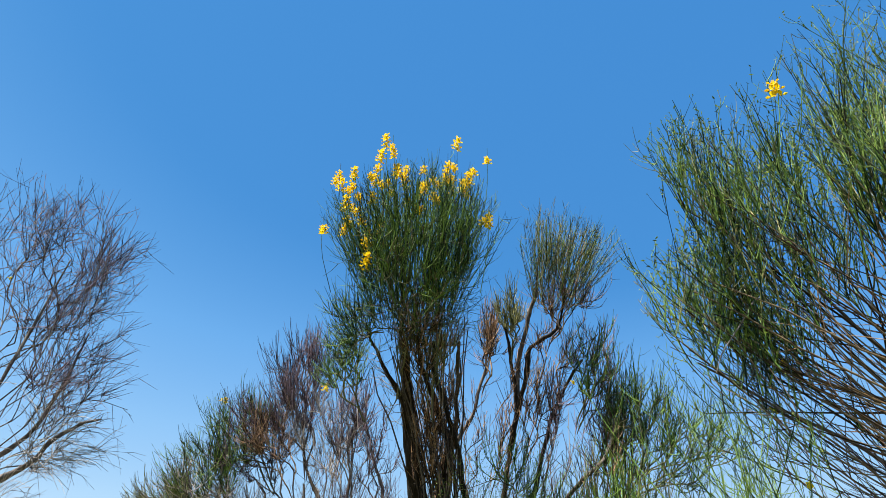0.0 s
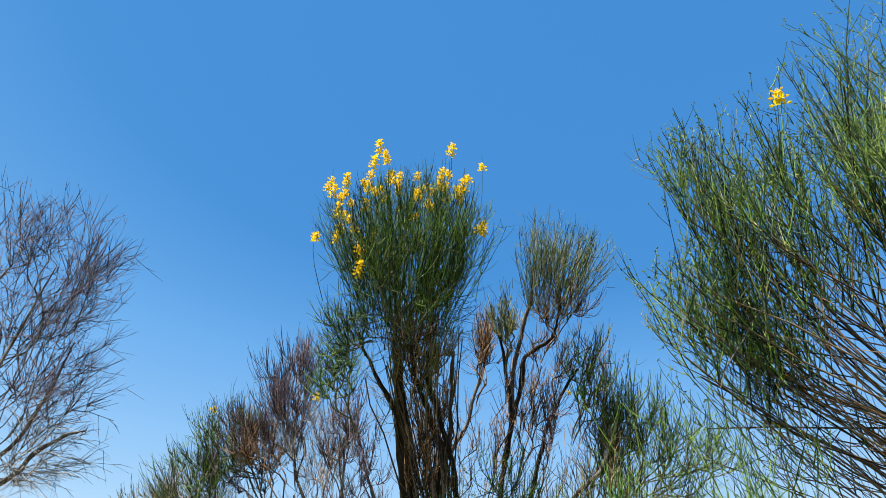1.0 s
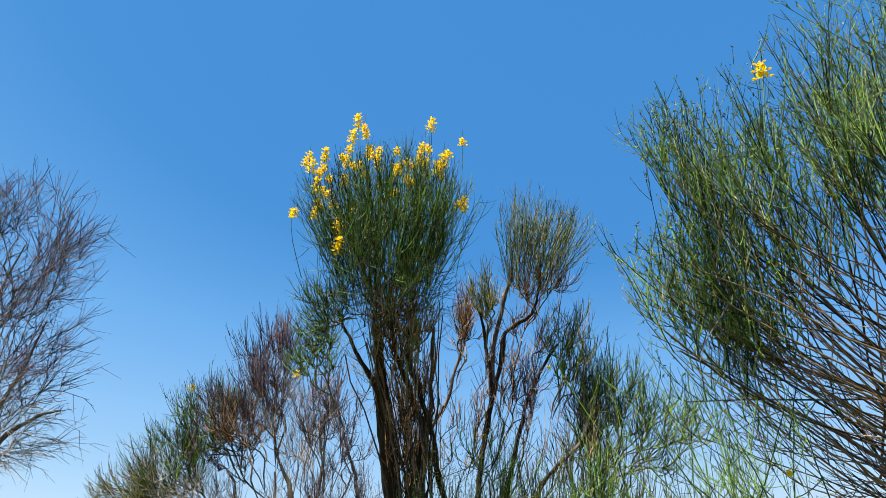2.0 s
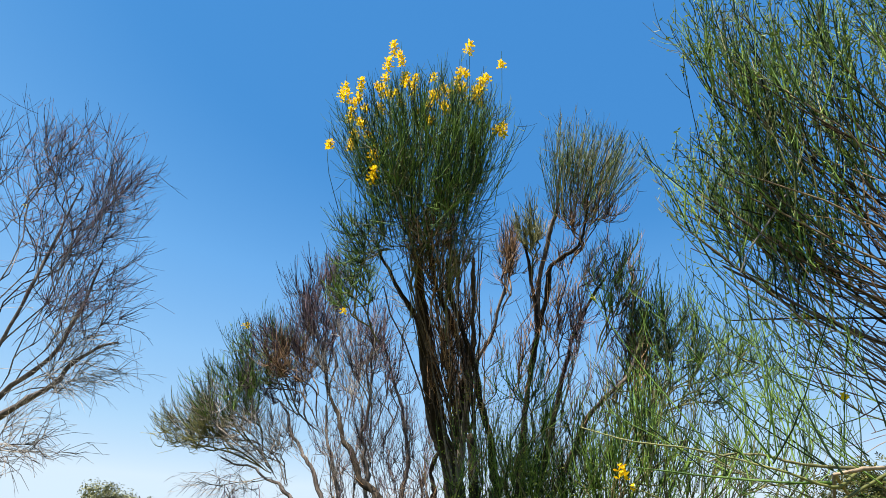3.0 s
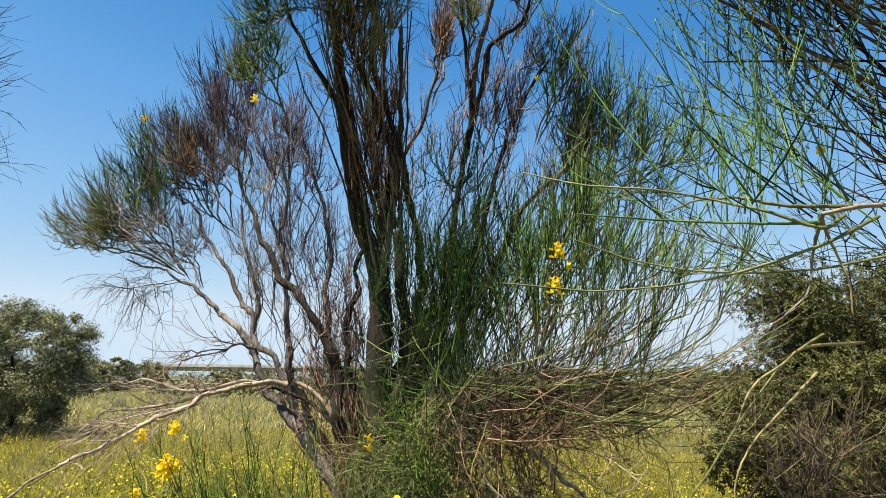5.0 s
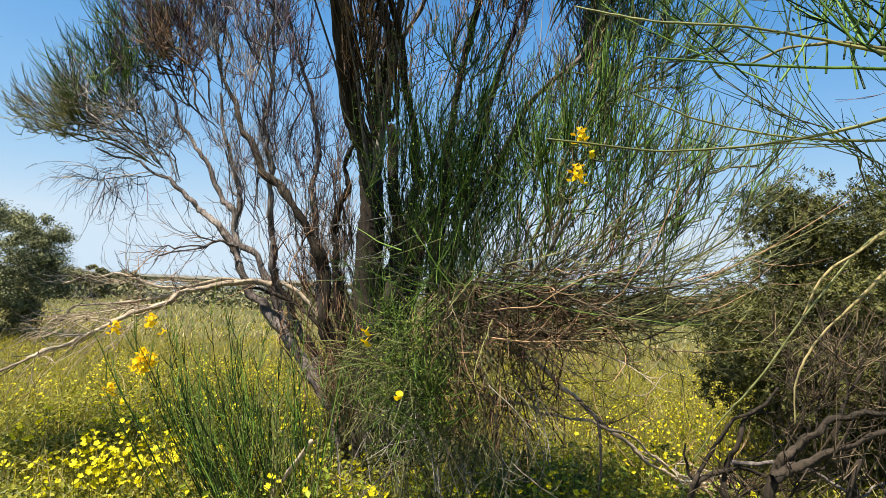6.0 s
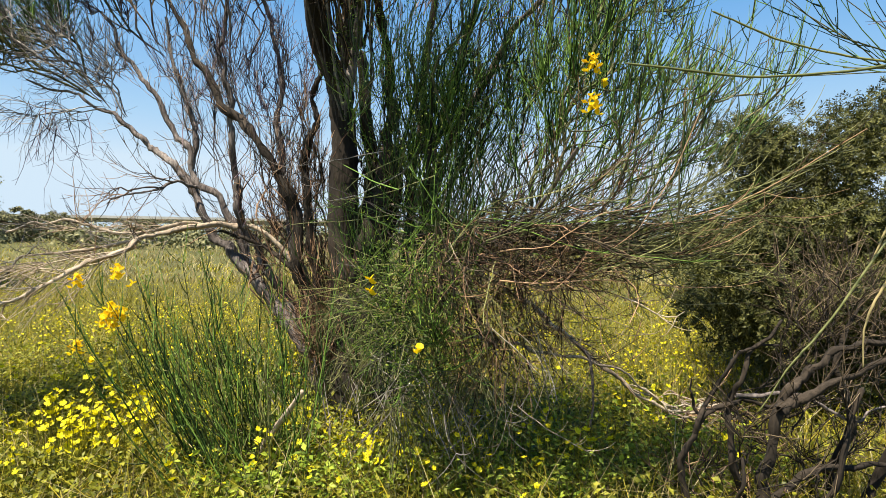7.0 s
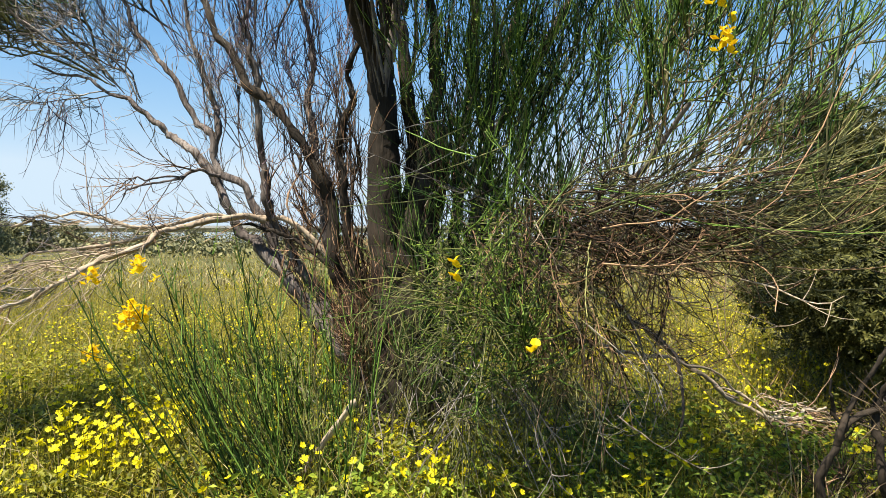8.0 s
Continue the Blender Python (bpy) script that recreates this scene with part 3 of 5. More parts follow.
    limb(t, [(-1.3, 5.1, 1.73), (-1.36, 5.05, 1.75), (-1.42, 5.0, 1.78)], 0.006, 0.003, M_BARK, 27)
    limb(t, [(-1.36, 5.06, 1.69), (-1.5, 5.0, 1.67), (-1.6, 4.98, 1.66), (-1.7, 4.95, 1.63)], 0.006, 0.002, M_BARK, 28, kink=0.01)
    limb(t, [(0.12, 5.1, 0.3), (0.15, 5.0, 1.2), (0.2, 4.95, 1.9), (0.25, 4.9, 2.44), (0.32, 4.8, 2.89), (0.4, 4.6, 3.31), (0.34, 4.5, 3.61), (0.32, 4.4, 3.95)], 0.034, 0.009, M_BARK_SHADED, 12)
    limb(t, [(0.33, 4.75, 2.95), (0.46, 4.5, 3.43), (0.53, 4.4, 3.63), (0.72, 4.3, 3.72), (0.8, 4.2, 4.0)], 0.022, 0.008, M_BARK_SHADED, 13)
    limb(t, [(0.4, 4.6, 3.31), (0.51, 4.4, 3.85), (0.58, 4.3, 4.05), (0.65, 4.2, 4.4)], 0.02, 0.007, M_BARK, 14)
    limb(t, [(-0.25, 4.9, 2.6), (-0.18, 4.8, 2.89), (-0.04, 4.7, 3.05), (0.1, 4.6, 3.3), (0.19, 4.5, 3.7)], 0.022, 0.008, M_BARK, 15)
    limb(t, [(0.1, 4.95, 0.9), (0.23, 4.85, 1.35), (0.31, 4.81, 1.71), (0.33, 4.78, 2.0), (0.42, 4.74, 2.3), (0.56, 4.6, 2.9), (0.7, 4.5, 3.22), (0.89, 4.4, 3.5)], 0.034, 0.008, M_BARK_SHADED, 16)
    limb(t, [(0.0, 4.6, 1.5), (0.04, 4.4, 1.57), (0.12, 4.4, 1.585), (0.22, 4.38, 1.55), (0.33, 4.36, 1.52), (0.42, 4.3, 1.42)], 0.009, 0.006, M_PALE, 56, label="bare pale grey dead limb", kink=0.008)
    limb(t, [(0.2, 4.9, 1.6), (0.57, 4.6, 2.26), (0.75, 4.4, 2.56), (0.95, 4.3, 2.74), (1.07, 4.3, 3.02)], 0.024, 0.008, M_BARK, 17)
    limb(t, [(0.12, 4.9, 0.4), (0.18, 4.3, 1.1), (0.25, 4.1, 1.6), (0.28, 4.0, 2.2)], 0.024, 0.008, M_BARK_SHADED, 18)
    limb(t, [(0.14, 4.9, 0.5), (0.4, 4.0, 1.2), (0.65, 3.6, 1.5), (0.8, 3.4, 1.75)], 0.02, 0.006, M_BARK, 19)
    limb(t, [(0.1, 4.9, 1.0), (0.35, 4.5, 1.28), (0.57, 4.28, 1.23), (0.71, 4.25, 1.14), (0.87, 4.25, 1.02), (0.99, 4.25, 0.93), (1.11, 4.25, 0.82), (1.24, 4.25, 0.72), (1.39, 4.25, 0.6), (1.5, 4.25, 0.55), (1.61, 4.25, 0.54), (1.69, 4.25, 0.58), (1.78, 4.25, 0.59)], 0.014, 0.006, M_PALE, 20, label="broken pale limb hanging to the ground", kink=0.008)
    limb(t, [(0.2, 4.4, 1.0), (0.54, 4.1, 0.93), (0.73, 4.13, 0.89), (0.9, 4.16, 0.85), (1.09, 4.19, 0.81), (1.25, 4.21, 0.75), (1.39, 4.24, 0.65), (1.51, 4.27, 0.56), (1.65, 4.3, 0.52)], 0.009, 0.004, M_PALE, 22, label="bare pale grey dead limb")
    limb(t, [(0.99, 4.2, 0.93), (1.08, 4.18, 0.82), (1.1, 4.15, 0.65), (1.08, 4.15, 0.45), (1.12, 4.15, 0.3)], 0.009, 0.003, M_BARK, 29)
    spray(t, M_BROWN, rng_of(102), (1.3, 4.25, 0.68), (1.75, 4.25, 0.5), (0.3, 0.25, 0.1), 34, 5, 0.3, 0.0016, 0.2, -0.1, bark=M_PALE)

    g = rng_of(101)
    crown_fan(t, g, (-0.26, 3.66, 3.3), (-0.25, 3.38, 4.4), (0.6, 0.48), 430)
    spray(t, M_GREEN, g, (-0.31, 3.7, 3.25), (-0.24, 3.42, 3.98), (0.52, 0.45, 0.42), 54, 9, 0.42, 0.0022, 0.24, 0.6, top=0.6)
    spray(t, M_GREEN, g, (-0.31, 3.7, 3.15), (-0.26, 3.42, 3.74), (0.5, 0.44, 0.28), 44, 9, 0.34, 0.002, 0.34, 0.5)
    spray(t, M_GREEN, g, (-0.29, 3.66, 3.3), (-0.28, 3.48, 3.5), (0.54, 0.44, 0.2), 44, 8, 0.32, 0.0017, 0.6, 0.05, root=0.8)
    spray(t, M_BROWN, g, (-0.26, 3.9, 2.95), (-0.2, 3.65, 3.4), (0.26, 0.3, 0.34), 30, 8, 0.3, 0.0018, 0.3, 0.5)
    spray(t, M_GREEN, g, (-0.45, 3.62, 3.4), (-0.65, 3.45, 3.32), (0.18, 0.26, 0.26), 22, 8, 0.3, 0.0019, 0.3, 0.7)
    crown_fan(t, g, (0.6, 4.15, 3.72), (0.72, 4.0, 4.5), (0.2, 0.26), 80, M_OLIVE, 0.12, 0.1)
    crown_fan(t, g, (0.76, 4.15, 3.72), (0.98, 4.0, 4.36), (0.22, 0.26), 70, M_OLIVE, 0.14, 0.1)
    crown_fan(t, g, (0.68, 4.15, 3.7), (0.85, 4.0, 4.42), (0.34, 0.3), 70, M_GREEN, 0.2, 0.1)
    spray(t, M_BROWN, g, (0.66, 4.25, 3.55), (0.8, 4.1, 3.95), (0.3, 0.26, 0.26), 24, 9, 0.3, 0.0019, 0.28, 0.5)
    spray(t, M_PURPLE, g, (-1.55, 5.6, 2.93), (-1.7, 5.5, 3.65), (0.38, 0.4, 0.62), 70, 11, 0.4, 0.0024, 0.2, 0.6, top=0.5)
    spray(t, M_PURPLE, g, (-1.6, 5.6, 2.64), (-2.08, 5.5, 3.2), (0.42, 0.4, 0.45), 46, 10, 0.35, 0.0023, 0.28, 0.5)
    spray(t, M_BROWN, g, (-1.6, 5.55, 2.7), (-1.85, 5.45, 3.25), (0.3, 0.3, 0.36), 44, 9, 0.34, 0.0019, 0.3, 0.5)
    spray(t, M_GREEN, g, (-1.8, 5.6, 2.8), (-2.2, 5.5, 3.3), (0.4, 0.35, 0.4), 44, 10, 0.34, 0.0023, 0.22, 0.6)
    spray(t, M_GREEN, g, (-1.95, 5.55, 2.3), (-2.48, 5.5, 2.9), (0.42, 0.4, 0.4), 56, 10, 0.34, 0.0022, 0.24, 0.5)
    spray(t, M_GREY, g, (-1.87, 5.5, 2.26), (-2.45, 5.45, 2.75), (0.4, 0.4, 0.36), 40, 9, 0.34, 0.0021, 0.28, 0.3)
    spray(t, M_OLIVE, g, (-1.95, 5.5, 2.3), (-2.75, 5.4, 2.6), (0.42, 0.3, 0.22), 44, 10, 0.3, 0.0022, 0.22, 0.5)
    spray(t, M_GREY, g, (-1.92, 5.5, 2.27), (-2.35, 5.4, 2.15), (0.42, 0.35, 0.2), 16, 4, 0.42, 0.0016, 0.6, 0.0, droop=1.2)
    spray(t, M_GREEN, g, (-0.6, 3.95, 2.9), (-0.74, 3.75, 3.22), (0.18, 0.22, 0.22), 24, 9, 0.26, 0.0022, 0.3, 0.5)
    spray(t, M_PURPLE, g, (-0.96, 5.1, 2.6), (-0.97, 4.9, 3.25), (0.27, 0.3, 0.4), 34, 7, 0.3, 0.0021, 0.35, 0.5)
    spray(t, M_BROWN, g, (0.12, 4.6, 3.3), (0.19, 4.5, 3.75), (0.16, 0.25, 0.3), 26, 8, 0.28, 0.0022, 0.25, 0.6)
    spray(t, M_OLIVE, g, (0.37, 4.5, 3.5), (0.36, 4.4, 3.9), (0.14, 0.2, 0.26), 24, 9, 0.26, 0.0022, 0.22, 0.6)
    spray(t, M_BROWN, g, (0.4, 4.7, 2.75), (0.59, 4.5, 3.25), (0.32, 0.35, 0.3), 13, 8, 0.32, 0.0022, 0.3, 0.5)
    spray(t, M_GREEN, g, (0.8, 4.45, 2.95), (0.98, 4.3, 3.36), (0.26, 0.3, 0.32), 18, 8, 0.3, 0.0023, 0.22, 0.6)
    spray(t, M_OLIVE, g, (0.92, 4.5, 2.6), (1.07, 4.4, 2.95), (0.18, 0.3, 0.3), 20, 8, 0.28, 0.0022, 0.28, 0.5)
    spray(t, M_GREEN, g, (1.0, 4.4, 2.2), (1.55, 4.2, 2.75), (0.34, 0.4, 0.36), 28, 9, 0.34, 0.0022, 0.3, 0.5)
    n = 16
    st = np.column_stack([g.uniform(-2.35, -1.95, n), g.normal(5.4, 0.06, n), g.uniform(2.1, 2.3, n)])
    way = np.column_stack([g.normal(0.1, 0.4, n), g.normal(-0.1, 0.3, n), g.uniform(-1.1, -0.4, n)])
    wands(t, g, st, way, g.uniform(0.2, 0.55, n), 0.0026, M_PURPLE, 4, 0.13, -0.25, 0.14, "hanging_twig", 0.5)
    # dense growth behind the low shoots
    spray(t, M_GREEN, g, (0.2, 4.65, 1.15), (0.24, 4.55, 1.98), (0.28, 0.28, 0.46), 28, 7, 0.36, 0.0022, 0.22, 0.5, root=1.3)
    spray(t, M_GREEN, g, (0.4, 4.5, 1.1), (0.42, 4.35, 1.85), (0.36, 0.3, 0.45), 26, 8, 0.34, 0.0021, 0.26, 0.5, root=1.3)
    spray(t, M_BROWN, g, (-0.25, 4.95, 0.3), (-0.3, 4.92, 0.9), (0.2, 0.2, 0.5), 40, 6, 0.3, 0.0018, 0.4, 0.3, root=1.6, bark=M_BARK_SHADED)
    spray(t, M_BROWN, g, (-0.12, 4.98, 0.4), (-0.36, 4.95, 1.15), (0.26, 0.2, 0.5), 40, 7, 0.3, 0.0019, 0.35, 0.4, root=1.4, bark=M_BARK_SHADED)
    spray(t, M_BROWN, g, (0.12, 4.85, 1.3), (0.14, 4.8, 1.8), (0.2, 0.16, 0.35), 24, 7, 0.3, 0.0017, 0.35, 0.3, root=1.4, bark=M_BARK_SHADED)
    spray(t, M_GREY, g, (-1.75, 5.5, 2.2), (-2.1, 5.45, 2.55), (0.42, 0.3, 0.3), 50, 7, 0.34, 0.0018, 0.3, 0.2, root=0.5)
    # bundle of thin brown stems below the crown
    stem_fan(t, g, (-0.17, 4.72, 2.3), (0.1, 0.08), (-0.22, 3.75, 3.45), (0.34, 0.24), 24)
    spray(t, M_BROWN, g, (-0.15, 4.6, 2.45), (-0.16, 4.15, 3.05), (0.2, 0.3, 0.45), 38, 8, 0.34, 0.0019, 0.22, 0.5, root=1.6, bark=M_BARK_SHADED)
    spray(t, M_OLIVE, g, (-0.16, 4.05, 2.95), (-0.14, 3.7, 3.4), (0.26, 0.2, 0.26), 30, 8, 0.3, 0.0018, 0.3, 0.5, root=1.4)
    spray(t, M_OLIVE, g, (0.25, 4.72, 0.8), (0.3, 4.7, 1.45), (0.2, 0.14, 0.4), 24, 7, 0.3, 0.0018, 0.35, 0.4, root=1.6)
    # right-hand growth below the second crown
    spray(t, M_GREEN, g, (1.0, 4.4, 2.3), (1.2, 4.3, 2.85), (0.34, 0.3, 0.5), 22, 8, 0.34, 0.0021, 0.3, 0.5, root=1.2)
    spray(t, M_BROWN, g, (1.05, 4.45, 2.2), (1.12, 4.4, 2.9), (0.14, 0.2, 0.6), 24, 8, 0.32, 0.0021, 0.25, 0.5, root=1.0)
    spray(t, M_OLIVE, g, (0.9, 4.4, 2.0), (1.0, 4.3, 2.55), (0.4, 0.3, 0.4), 18, 8, 0.32, 0.002, 0.32, 0.5, root=1.2)
    spray(t, M_PURPLE, g, (0.7, 4.5, 2.4), (0.78, 4.4, 3.0), (0.28, 0.3, 0.45), 22, 7, 0.32, 0.002, 0.3, 0.5, root=1.2)
    # sparse dry fill between the main limbs
    spray(t, M_BROWN, g, (0.8, 4.5, 3.0), (1.0, 4.4, 3.5), (0.28, 0.3, 0.36), 26, 6, 0.3, 0.002, 0.3, 0.5, root=0.9)
    spray(t, M_BROWN, g, (0.45, 4.6, 3.1), (0.6, 4.45, 3.6), (0.3, 0.3, 0.36), 16, 6, 0.3, 0.002, 0.3, 0.5, root=0.9)
    spray(t, M_GREY, g, (-1.1, 5.3, 2.5), (-1.3, 5.3, 3.2), (0.38, 0.3, 0.5), 32, 6, 0.32, 0.002, 0.3, 0.5, root=0.9)
    spray(t, M_PURPLE, g, (-0.9, 5.0, 2.4), (-0.85, 4.9, 3.1), (0.32, 0.3, 0.5), 26, 6, 0.32, 0.002, 0.3, 0.5, root=0.9)
    spray(t, M_BROWN, g, (0.0, 4.8, 2.4), (0.05, 4.7, 3.1), (0.25, 0.3, 0.5), 8, 6, 0.32, 0.002, 0.28, 0.5, root=0.9)
    # dry twigs that sheathe the stems
    spray(t, M_BROWN, g, (-0.5, 5.0, 1.1), (-0.62, 5.05, 1.75), (0.3, 0.25, 0.45), 34, 6, 0.3, 0.0017, 0.4, 0.4, root=1.4)
    spray(t, M_PURPLE, g, (-0.55, 5.0, 1.7), (-0.62, 5.0, 2.35), (0.3, 0.25, 0.5), 24, 7, 0.32, 0.0017, 0.35, 0.5, root=1.4)
    spray(t, M_PURPLE, g, (-1.0, 5.2, 1.9), (-1.2, 5.3, 2.6), (0.35, 0.3, 0.5), 24, 7, 0.32, 0.0017, 0.3, 0.5, root=1.2)
    spray(t, M_BROWN, g, (-0.32, 5.0, 1.2), (-0.42, 5.0, 2.1), (0.16, 0.2, 0.6), 14, 7, 0.36, 0.0022, 0.25, 0.5, root=1.2)
    spray(t, M_BROWN, g, (-0.24, 4.7, 2.2), (-0.26, 4.4, 2.8), (0.13, 0.2, 0.42), 26, 8, 0.36, 0.0018, 0.24, 0.5, root=1.2, bark=M_BARK_SHADED)
    spray(t, M_BROWN, g, (-0.35, 5.1, 0.7), (-0.58, 5.15, 1.45), (0.3, 0.25, 0.5), 32, 7, 0.35, 0.0022, 0.35, 0.4, root=1.2)
    spray(t, M_GREY, g, (-0.9, 5.25, 1.6), (-1.2, 5.4, 2.35), (0.4, 0.3, 0.45), 18, 9, 0.3, 0.0016, 0.35, 0.4, root=1.2)
    spray(t, M_PURPLE, g, (-0.7, 5.1, 1.7), (-0.85, 5.1, 2.5), (0.4, 0.3, 0.5), 24, 9, 0.3, 0.0016, 0.32, 0.4, root=1.2)
    spray(t, M_PALE, g, (-1.4, 4.8, 1.36), (-1.85, 4.4, 1.08), (0.4, 0.3, 0.16), 12, 4, 0.36, 0.0018, 0.3, -0.2, droop=0.5, bark=M_PALE)
    spray(t, M_GREEN, g, (0.5, 4.5, 1.6), (0.72, 4.25, 2.35), (0.4, 0.4, 0.45), 14, 8, 0.36, 0.0023, 0.26, 0.6, root=0.8)
    spray(t, M_GREEN, g, (1.0, 4.4, 2.5), (1.25, 4.3, 3.05), (0.28, 0.3, 0.36), 26, 9, 0.34, 0.0022, 0.28, 0.5, root=0.8)
    spray(t, M_OLIVE, g, (1.0, 4.3, 1.6), (1.3, 4.1, 2.2), (0.4, 0.35, 0.4), 16, 8, 0.34, 0.0022, 0.3, 0.5, root=0.8)
    spray(t, M_BROWN, g, (0.2, 4.7, 2.6), (0.3, 4.6, 3.2), (0.25, 0.25, 0.35), 6, 8, 0.32, 0.0022, 0.28, 0.5, root=0.8)
    # undergrowth of shoots and dead stems round the foot
    spray(t, M_OLIVE, g, (-0.15, 4.7, 0.25), (-0.1, 4.5, 0.7), (0.35, 0.4, 0.3), 34, 6, 0.3, 0.002, 0.3, 0.4, root=1.6)
    spray(t, M_GREEN, g, (0.1, 4.3, 0.3), (0.2, 4.0, 0.85), (0.4, 0.4, 0.3), 18, 7, 0.3, 0.002, 0.35, 0.4, root=1.6)
    spray(t, M_OLIVE, g, (0.15, 4.3, 1.0), (0.35, 3.8, 0.55), (0.4, 0.4, 0.25), 14, 5, 0.4, 0.0018, 0.4, -0.4, root=1.0)
    spray(t, M_BROWN, g, (-0.3, 5.0, 0.3), (-0.3, 4.95, 0.75), (0.25, 0.25, 0.35), 40, 5, 0.3, 0.002, 0.4, 0.3, root=1.5)
    spray(t, M_BROWN, g, (-0.3, 5.0, 0.4), (-0.34, 4.95, 0.95), (0.2, 0.22, 0.5), 36, 6, 0.34, 0.0018, 0.3, 0.4, root=1.3, bark=M_BARK_SHADED)
    spray(t, M_OLIVE, g, (0.35, 3.9, 1.15), (0.12, 3.6, 1.1), (0.3, 0.3, 0.26), 26, 5, 0.34, 0.0017, 0.4, -0.1, root=1.0)
    spray(t, M_GREEN, g, (0.45, 4.2, 0.6), (0.45, 4.1, 1.1), (0.35, 0.35, 0.45), 14, 7, 0.32, 0.0018, 0.5, 0.2, root=1.3)
    spray(t, M_OLIVE, g, (0.4, 4.1, 0.9), (0.55, 3.9, 1.35), (0.45, 0.35, 0.34), 28, 7, 0.28, 0.0018, 0.6, 0.1, root=1.2)
    spray(t, M_OLIVE, g, (0.4, 4.0, 1.1), (0.5, 3.75, 0.85), (0.35, 0.35, 0.28), 14, 6, 0.3, 0.0018, 0.5, -0.3, root=1.0)
    spray(t, M_GREEN, g, (0.95, 3.6, 1.5), (1.15, 3.45, 2.05), (0.4, 0.35, 0.42), 9, 7, 0.36, 0.002, 0.28, 0.6, root=0.9)
    spray(t, M_GREEN, g, (1.25, 3.75, 1.5), (1.6, 3.65, 2.1), (0.36, 0.35, 0.36), 9, 7, 0.34, 0.002, 0.28, 0.6, root=0.9)
    spray(t, M_GREEN, g, (0.8, 3.45, 1.48), (0.93, 3.3, 1.99), (0.38, 0.3, 0.36), 8, 7, 0.34, 0.0016, 0.3, 0.5, root=1.2)
    spray(t, M_GREEN, g, (0.35, 4.3, 1.6), (0.3, 4.2, 2.3), (0.4, 0.3, 0.5), 14, 8, 0.34, 0.0016, 0.28, 0.5, root=1.4)
    spray(t, M_BROWN, g, (0.55, 3.85, 1.25), (0.62, 3.8, 0.8), (0.34, 0.3, 0.28), 7, 6, 0.34, 0.0017, 0.45, -0.6, root=1.4)
    spray(t, M_OLIVE, g, (0.5, 3.8, 1.2), (0.55, 3.7, 0.72), (0.34, 0.3, 0.25), 5, 6, 0.36, 0.0016, 0.45, -0.6, root=1.4)
    spray(t, M_OLIVE, g, (0.95, 3.6, 1.35), (1.2, 3.6, 1.18), (0.3, 0.3, 0.22), 5, 6, 0.28, 0.0015, 0.5, -0.3, root=1.0)
    # low green shoots in front of the trunk
    crown_fan(t, g, (0.25, 4.25, 1.3), (0.3, 3.95, 2.4), (0.42, 0.3), 80, None, 0.25, 0.18, 0.28)
    crown_fan(t, g, (0.75, 3.7, 1.4), (0.95, 3.4, 2.2), (0.42, 0.3), 60, None, 0.3, 0.16, 0.26)
    spray(t, M_BROWN, g, (0.3, 4.3, 1.6), (0.4, 4.1, 2.3), (0.45, 0.4, 0.45), 20, 7, 0.34, 0.0018, 0.32, 0.5, root=1.4)
    spray(t, M_OLIVE, g, (0.5, 4.1, 1.5), (0.6, 3.9, 2.1), (0.45, 0.4, 0.45), 8, 8, 0.34, 0.0018, 0.34, 0.5, root=1.2)
    spray(t, M_GREEN, g, (0.6, 4.2, 1.4), (0.7, 4.2, 2.05), (0.3, 0.3, 0.4), 8, 7, 0.34, 0.0016, 0.32, 0.5, root=1.0)
    spray(t, M_GREEN, g, (0.17, 4.2, 1.4), (0.35, 3.95, 2.25), (0.5, 0.45, 0.5), 26, 8, 0.36, 0.0021, 0.32, 0.6, root=1.6)
    spray(t, M_GREEN, g, (0.4, 4.2, 0.9), (0.42, 3.8, 1.6), (0.3, 0.4, 0.45), 20, 8, 0.34, 0.002, 0.42, 0.4, root=1.3)
    spray(t, M_GREEN, g, (0.66, 3.6, 1.45), (0.85, 3.4, 2.05), (0.34, 0.34, 0.4), 22, 8, 0.4, 0.0023, 0.25, 0.7)
    spray(t, M_OLIVE, g, (0.47, 3.6, 1.4), (1.08, 3.4, 1.52), (0.55, 0.4, 0.26), 20, 7, 0.26, 0.0014, 0.6, 0.15)
    spray(t, M_DEAD, g, (0.47, 3.65, 1.4), (0.8, 3.45, 1.45), (0.45, 0.4, 0.26), 24, 7, 0.3, 0.0015, 0.5, 0.0, bark=M_BARK_SHADED)
    spray(t, M_OLIVE, g, (0.4, 3.75, 1.32), (1.2, 3.5, 1.5), (0.42, 0.35, 0.18), 10, 6, 0.34, 0.0016, 0.35, 0.15, bark=M_BROWN)
    spray(t, M_BROWN, g, (0.35, 3.8, 1.32), (0.85, 3.55, 1.38), (0.45, 0.35, 0.18), 26, 7, 0.3, 0.0016, 0.5, 0.0, root=1.0, bark=M_BARK_SHADED)
    spray(t, M_BROWN, g, (0.42, 3.75, 1.5), (0.48, 3.68, 1.02), (0.36, 0.28, 0.34), 20, 6, 0.28, 0.0017, 0.55, -0.6, root=1.4, bark=M_BARK_SHADED)
    spray(t, M_DEAD, g, (0.4, 3.85, 1.3), (0.42, 3.8, 0.78), (0.3, 0.28, 0.3), 5, 6, 0.28, 0.0018, 0.55, -0.5, root=1.4, bark=M_BARK_SHADED)
